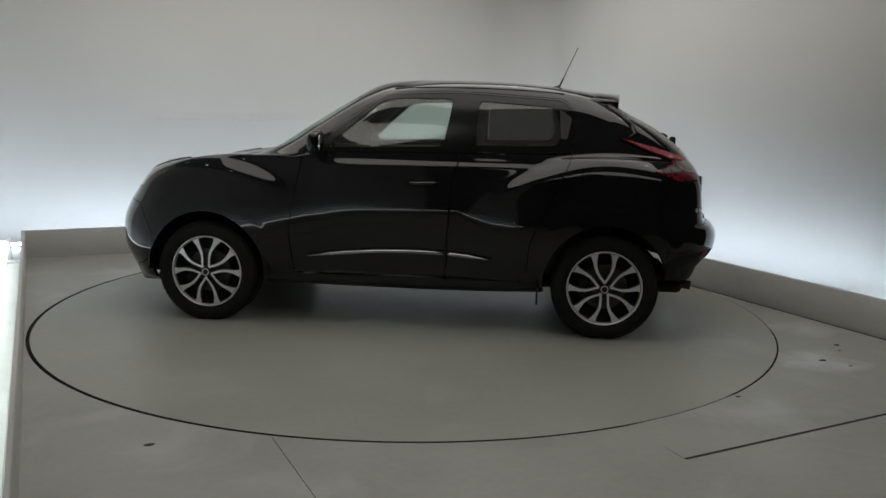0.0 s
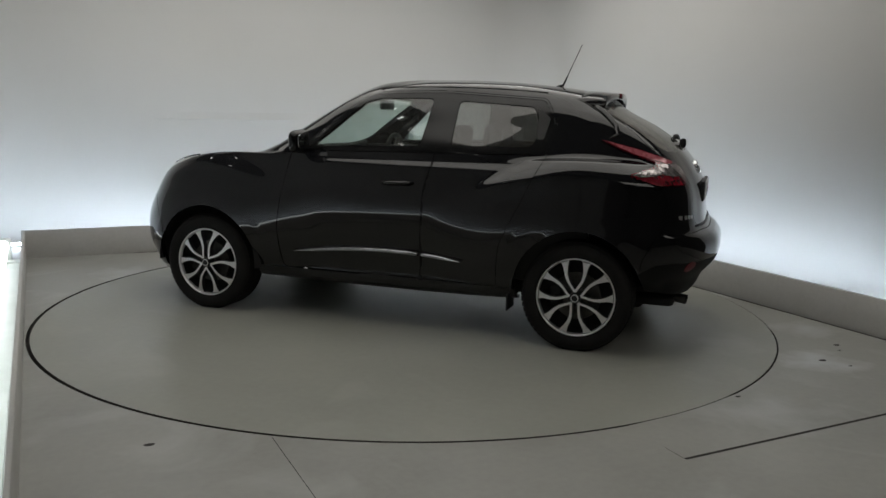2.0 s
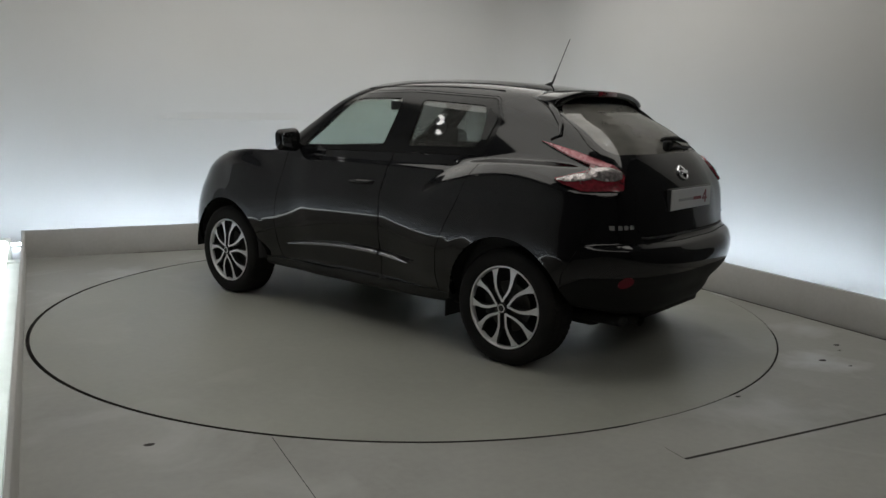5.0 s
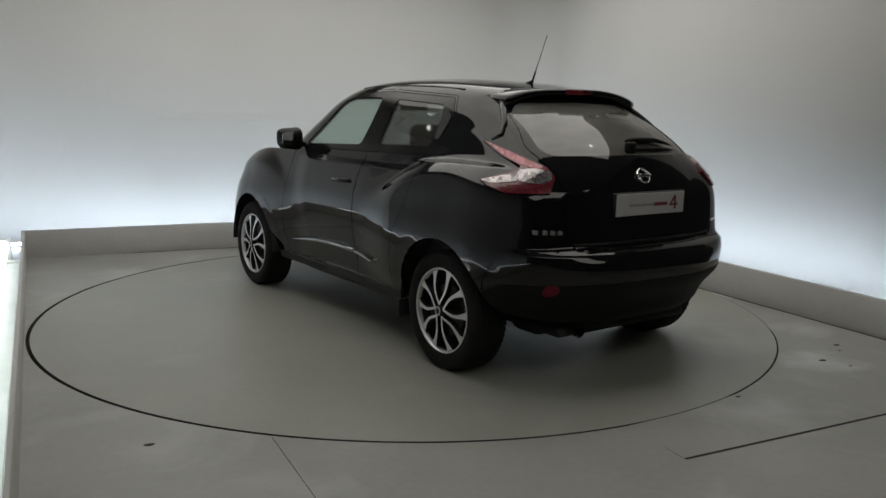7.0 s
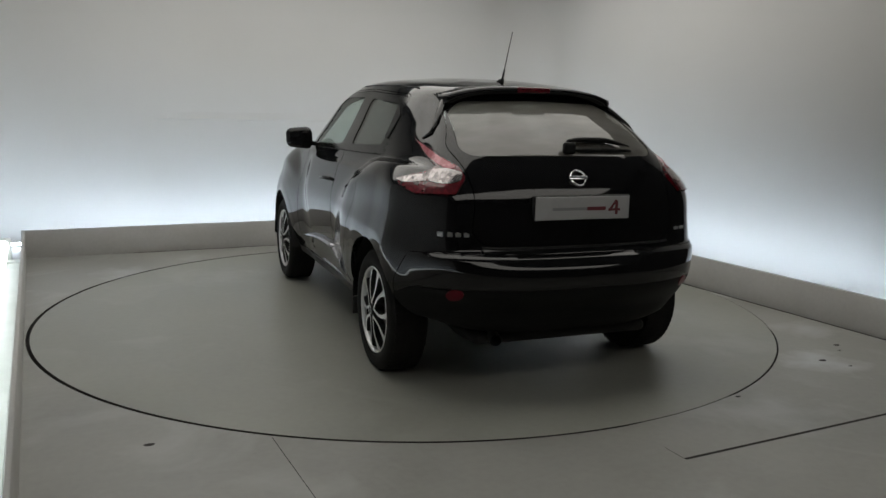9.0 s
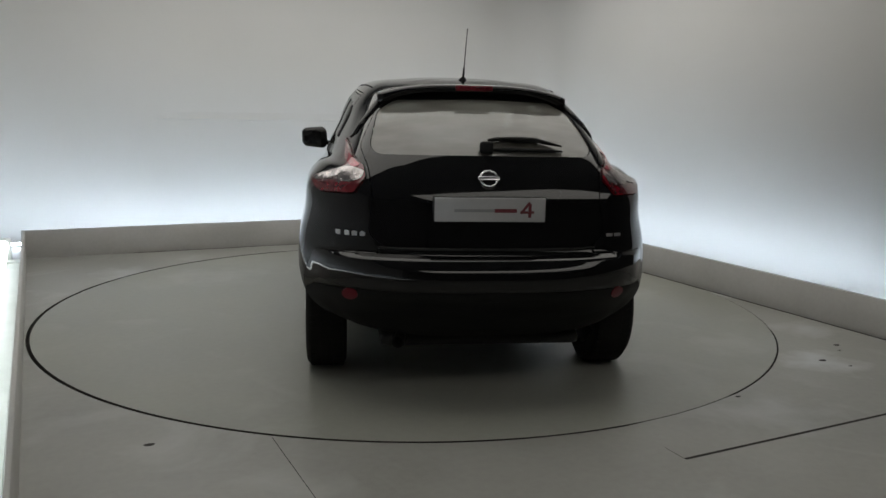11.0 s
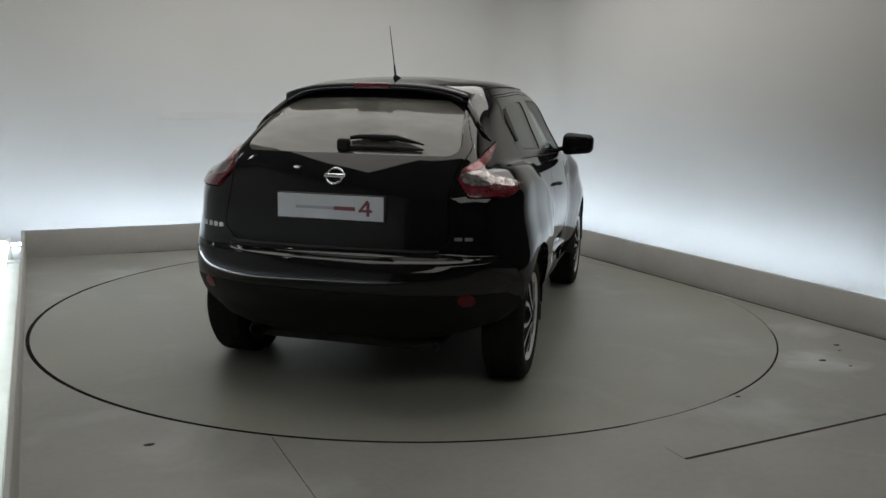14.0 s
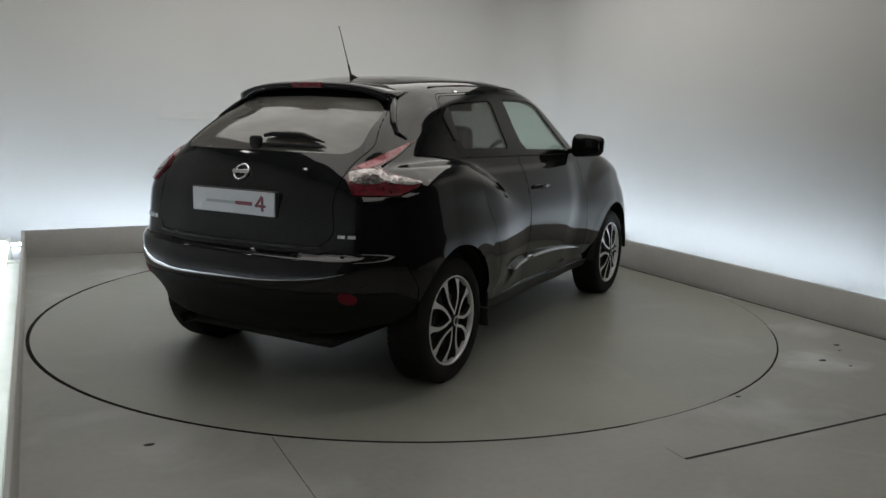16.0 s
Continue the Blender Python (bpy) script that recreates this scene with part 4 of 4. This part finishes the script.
        # mud flap, reflector, bumper corner vent
        part("mud_flap", one_box((-.86, (.70 if sgn > 0 else -.86), .20), (-.85, (.86 if sgn > 0 else -.70), .30), .003), "trim", car)
        disc = [(.648 + .036 * math.cos(k * math.tau / 24), .522 + .030 * math.sin(k * math.tau / 24)) for k in range(24)]
        lens_patch(G, N, disc, -2.2, -1.6, 0.004, "reflector", "reflector", done["lower_bumper"], sgn, "red reflector", "rear")
        # roof rail groove strip
        bm = bmesh.new()
        pts = [probe(G, "side", x, z, -1.3, .5) for x, z in ((.10, 1.510), (-.1, 1.521), (-.38, 1.523), (-.7, 1.515), (-.98, 1.495))]
        sweep(bm, [(p.x, p.y * sgn, p.z + .002) for p in pts], .0045, 8)
        part("roof_strip", bm, "trim", car)
        liner(car, AXLE, sgn), liner(car, -AXLE, sgn)
    # spoiler over the rear window
    bm = bmesh.new()
    rows = []
    for k in range(33):
        s = -1 + 2 * k / 32
        y = .50 * s
        drop = .055 * abs(s) ** 3.2
        back = .035 * abs(s) ** 2.5
        plate = .045 * abs(s) ** 9
        ring = [(-1.12 + back, 1.524 - drop), (-1.24 + back, 1.520 - drop), (-1.325 + back, 1.514 - drop), (-1.353 + back, 1.508 - drop), (-1.360 + back, 1.496 - drop), (-1.350 + back, 1.474 - drop - plate), (-1.28 + back, 1.474 - drop - plate), (-1.18 + back, 1.486 - drop - plate)]
        rows.append([bm.verts.new((x, y, z)) for x, z in ring])
    for a, b in zip(rows, rows[1:]):
        for i in range(8):
            bm.faces.new((a[i], a[(i + 1) % 8], b[(i + 1) % 8], b[i]))
    bm.faces.new(rows[0]), bm.faces.new(rows[-1])
    bmesh.ops.recalc_face_normals(bm, faces=bm.faces)
    gate = done["tailgate"]
    spoiler = part("spoiler", bm, "paint", gate, "gloss black roof spoiler")
    bm = one_box((-1.369, -.10, 1.478), (-1.325, .10, 1.511), .008)
    part("brake_light", bm, "lamp_red", spoiler, "red high brake lamp")
    for sgn in (1, -1):
        bm = bmesh.new()
        edge = [probe(G, "rear", y, z, -1.6, -1.1) for y, z in ((.43, 1.455), (.485, 1.425), (.53, 1.375), (.575, 1.315), (.61, 1.265), (.64, 1.235))]
        sweep(bm, [(p.x - .006, (p.y + .002) * sgn, p.z) for p in edge], [.018, .022, .020, .017, .013, .006], 12, .8)
        part("side_fin", bm, "paint", spoiler, "gloss black fin beside the glass")
    # number plate with plain bars, on a holder
    z = .925
    q = probe(G, "rear", .0, .925, -2.2, -1.7)
    plate = part("number_plate", one_box((q.x - .016, -.262, z - .056), (q.x - .010, .262, z + .056), .003), "plate", gate, "white dealer number plate", False)
    part("plate_holder", one_box((q.x - .009, -.268, z - .061), (q.x + .012, .268, z + .061), .004), "trim", gate)
    xx = q.x - .0175
    part("plate_print", one_box((xx, -.02, z - .011), (xx + .004, .17, z + .003)), "plate_grey", plate, "grey bar of small print", False)
    part("plate_print", one_box((xx, -.125, z - .013), (xx + .004, -.02, z + .005)), "plate_red", plate, "dark bar of small print", False)
    bm = bmesh.new()
    box(bm, (xx, -.195, z - .035), (xx + .004, -.180, z + .030))
    box(bm, (xx, -.208, z - .017), (xx + .004, -.142, z - .005))
    box(bm, (xx, -.006, -.033), (xx + .004, .006, .033), 0, Matrix.Translation((0, -.166, z + .010)) @ Matrix.Rotation(radians(38), 4, "X"))
    part("plate_print", bm, "plate_red", plate, "dark red printed sign", False)
    # round badge: ring and bar
    q = probe(G, "rear", .0, 1.062, -2.2, -1.7)
    n = (probe(G, "rear", .0, 1.10, -2.2, -1.7) - probe(G, "rear", .0, 1.03, -2.2, -1.7)).normalized()
    lean = math.degrees(math.atan2(n.x, n.z))
    bm = bmesh.new()
    lathe(bm, [(.036, .0), (.036, .012), (.040, .015), (.045, .012), (.046, .0)], 40)
    bmesh.ops.recalc_face_normals(bm, faces=bm.faces)
    bmesh.ops.transform(bm, matrix=pose(q.x, 0, q.z, 0, lean, 0) @ pose(0, 0, 0, 0, 0, 90), verts=bm.verts)
    box(bm, (-.016, -.052, -.010), (-.002, .052, .010), .003, pose(q.x, 0, q.z, 0, lean, 0))
    part("badge", bm, "chrome", gate, "round chrome badge with a bar")
    # lettering bars on the tailgate's corner
    for k in range(4):
        y = .700 - .037 * k
        bar = [(y - .013, .793), (y + .013, .793), (y + .015, .816), (y - .011, .816)]
        lens_patch(G, N, bar, -2.2, -1.5, 0.003, "lettering_bar", "silver_print", car, 1, "silver lettering bar", "rear")
    for k in range(2):
        y = .60 + .045 * k
        bar = [(y - .017, .793), (y + .017, .793), (y + .017, .808), (y - .017, .808)]
        lens_patch(G, N, bar, -2.2, -1.5, 0.003, "lettering_bar", "silver_print", car, -1, "silver lettering bar", "rear")
    # rear wiper: pivot cover and blade
    q = probe(G, "rear", .0, 1.19, -1.9, -1.6)
    bm = bmesh.new()
    box(bm, (q.x - .026, -.036, q.z - .012), (q.x + .014, .030, q.z + .048), .016, None, 4)
    wiper = part("rear_wiper", bm, "trim_low", gate, "black rear wiper")
    for name, rise, wave, radii, flat, out in (("wiper_arm", .052, .016, (.013, .016, .019, .021, .021, .019, .016, .011, .005), .7, .024), ("wiper_blade", .006, .004, (.006, .009, .010, .010, .010, .010, .009, .008, .005), 1.0, .010)):
        bm = bmesh.new()
        path = []
        for k in range(9):
            u = k / 8
            y = -.02 - .365 * u
            w = probe(G, "rear", -y, q.z + rise * (1 - .45 * u) + wave * math.sin(u * math.pi), -1.9, -1.4)
            path.append((w.x - out, y, w.z))
        sweep(bm, path, radii, 10, flat)
        part(name, bm, "trim_low", wiper)
    # chrome-bright tailgate lip and bumper edge strip
    bm = bmesh.new()
    pts = [probe(G, "rear", abs(-.52 + 1.04 * k / 20), .748, -2.2, -1.7) for k in range(21)]
    sweep(bm, [(p.x - .004, -.52 + 1.04 * k / 20, p.z - .006) for k, p in enumerate(pts)], .006, 8)
    part("tailgate_seal", bm, "trim", gate)
    # aerial
    q = Vector((-.950, 0, 1.543))
    bm = bmesh.new()
    sweep(bm, [(q.x + .03, 0, q.z - .006), (q.x, 0, q.z + .012), (q.x - .018, 0, q.z + .022)], [.03, .020, .009], 12, .6)
    foot = part("aerial_foot", bm, "trim", car, "black aerial foot")
    bm = bmesh.new()
    tip = Vector((-1.078, 0, 1.822))
    root = Vector((q.x - .012, 0, q.z + .012))
    sweep(bm, [root, root.lerp(tip, .22), root.lerp(tip, .25), root.lerp(tip, .98), tip], [.0065, .0055, .0028, .0022, .004], 8)
    part("aerial_rod", bm, "trim", foot, "thin black aerial rod")
    # floor pan, exhaust, rear axle
    pan = one_box((-1.80, -.50, .235), (1.85, .50, .30), .03)
    box(pan, (-.86, -.74, .25), (.86, .74, .33), .02)
    part("underbody", pan, "under", car)
    bm = bmesh.new()
    sweep(bm, [(-1.1, .30, .27), (-1.55, .36, .27), (-1.78, .40, .285), (-1.865, .42, .278)], [.03, .03, .028, .030], 14, 1, False)
    sweep(bm, [(-1.865, .42, .278), (-1.78, .40, .285)], [.026, .024], 14, 1, False)
    part("exhaust_pipe", bm, "steel", car, "dull steel exhaust tailpipe")
    part("silencer", one_box((-1.62, .10, .20), (-1.38, .48, .34), .05, None, 3), "under", car)
    part("rear_axle", sweep(bmesh.new(), [(-AXLE, -.70, .32), (-AXLE, .70, .32)], .035, 10), "under", car)


M["silver_strip"] = principled("satin_silver", (0.34, 0.34, 0.35), 0.16, 0.95)


def build_interior(car):
    cabin = part("cabin_floor", one_box((-1.70, -.56, .33), (1.0, .56, .37), .01), "under", car)
    for s in (1, -1):
        part("door_lining", one_box((-1.30, min(.735 * s, .70 * s), .37), (.80, max(.735 * s, .70 * s), 1.10), .01), "trim", cabin)
    part("headliner", one_box((-1.15, -.46, 1.475), (.10, .46, 1.485), .004), "headliner", car, "pale headliner")
    part("boot_cover", one_box((-1.70, -.60, .98), (-1.12, .60, 1.0), .008), "trim", cabin)
    dash = one_box((.62, -.70, .80), (1.00, .70, 1.07), .06, None, 4)
    box(dash, (.50, .18, .98), (.72, .56, 1.10), .05, None, 4)
    part("dashboard", dash, "trim", cabin, "black dashboard")
    bm = bmesh.new()
    lathe(bm, [(.165 + .016 * math.cos(k * math.tau / 10), .016 * math.sin(k * math.tau / 10)) for k in range(11)], 40)
    for a in (90, 210, 330):
        sweep(bm, [(0, 0, 0), (.165 * math.cos(radians(a)), 0, .165 * math.sin(radians(a)))], .018, 8, .6)
    lathe(bm, [(.001, -.03), (.05, -.03), (.06, -.01), (.05, .02)], 20)
    bmesh.ops.transform(bm, matrix=pose(.40, -.36, 1.02, 0, -24, 90), verts=bm.verts)
    part("steering_wheel", bm, "trim", cabin, "black steering wheel")
    bm = one_box((.30, -.12, 1.375), (.32, .12, 1.44), .012, None, 3)
    box(bm, (.31, -.012, 1.42), (.34, .012, 1.48), .004)
    part("inner_mirror", bm, "trim", car)

    def seat(x, y, wide, lean):
        bm = one_box((x - .24, y - wide, .50), (x + .26, y + wide, .66), .06, None, 4)
        s = part("seat", bm, "cloth", cabin, "dark cloth seat")
        bm = one_box((-.07, -wide, 0), (.07, wide, .54), .06, None, 4)
        for v in bm.verts:
            v.co.y *= 1 - .18 * max(0, v.co.z - .35) / .25
        bmesh.ops.transform(bm, matrix=pose(x - .24, y, .58, 0, lean, 0), verts=bm.verts)
        part("backrest", bm, "cloth", s)
        d = .56
        h = Vector((x - .24 + d * math.sin(radians(lean)), y, .58 + d * math.cos(radians(lean))))
        bm = one_box((-.045, -.125, -.02), (.045, .125, .15), .045, None, 4)
        bmesh.ops.transform(bm, matrix=pose(h.x, h.y, h.z + .02, 0, lean * .5, 0), verts=bm.verts)
        part("headrest", bm, "cloth", s)
        for k in (-.05, .05):
            part("headrest_post", sweep(bmesh.new(), [(h.x, h.y + k, h.z - .09), (h.x, h.y + k, h.z + .05)], .006, 8), "steel", s)

    seat(.02, .36, .25, -16), seat(.02, -.36, .25, -16)
    seat(-.80, .38, .32, -20), seat(-.80, -.30, .34, -20)


def build_car():
    car = tagged(new("car"), "black compact crossover car standing on the turntable, wet-looking gloss paint", "car")
    done, G, N = build_skin(car)
    for x in (AXLE, -AXLE):
        for s in (1, -1):
            build_wheel(car, x, s)
    build_details(car, done, G, N)
    build_interior(car)
    return car


build_room()
build_ceiling_lights()
build_left_rail()
build_marks()
table = build_turntable()
car = build_car()


def heading(t):
    return 171.807 - 6.70416 * t - 0.023816 * t * t


OFFSET = pose(-0.0294, -0.1897, 0.0)


def motions():
    times = (0.0, 2.0, 4.0, 6.0, 8.0, 10.0, 12.0, 14.0, 16.0)
    walk(table, [(t, pose(0, 0, 0, 0, 0, heading(t))) for t in times])
    walk(car, [(t, pose(0, 0, 0, 0, 0, heading(t)) @ OFFSET) for t in times])


motions()
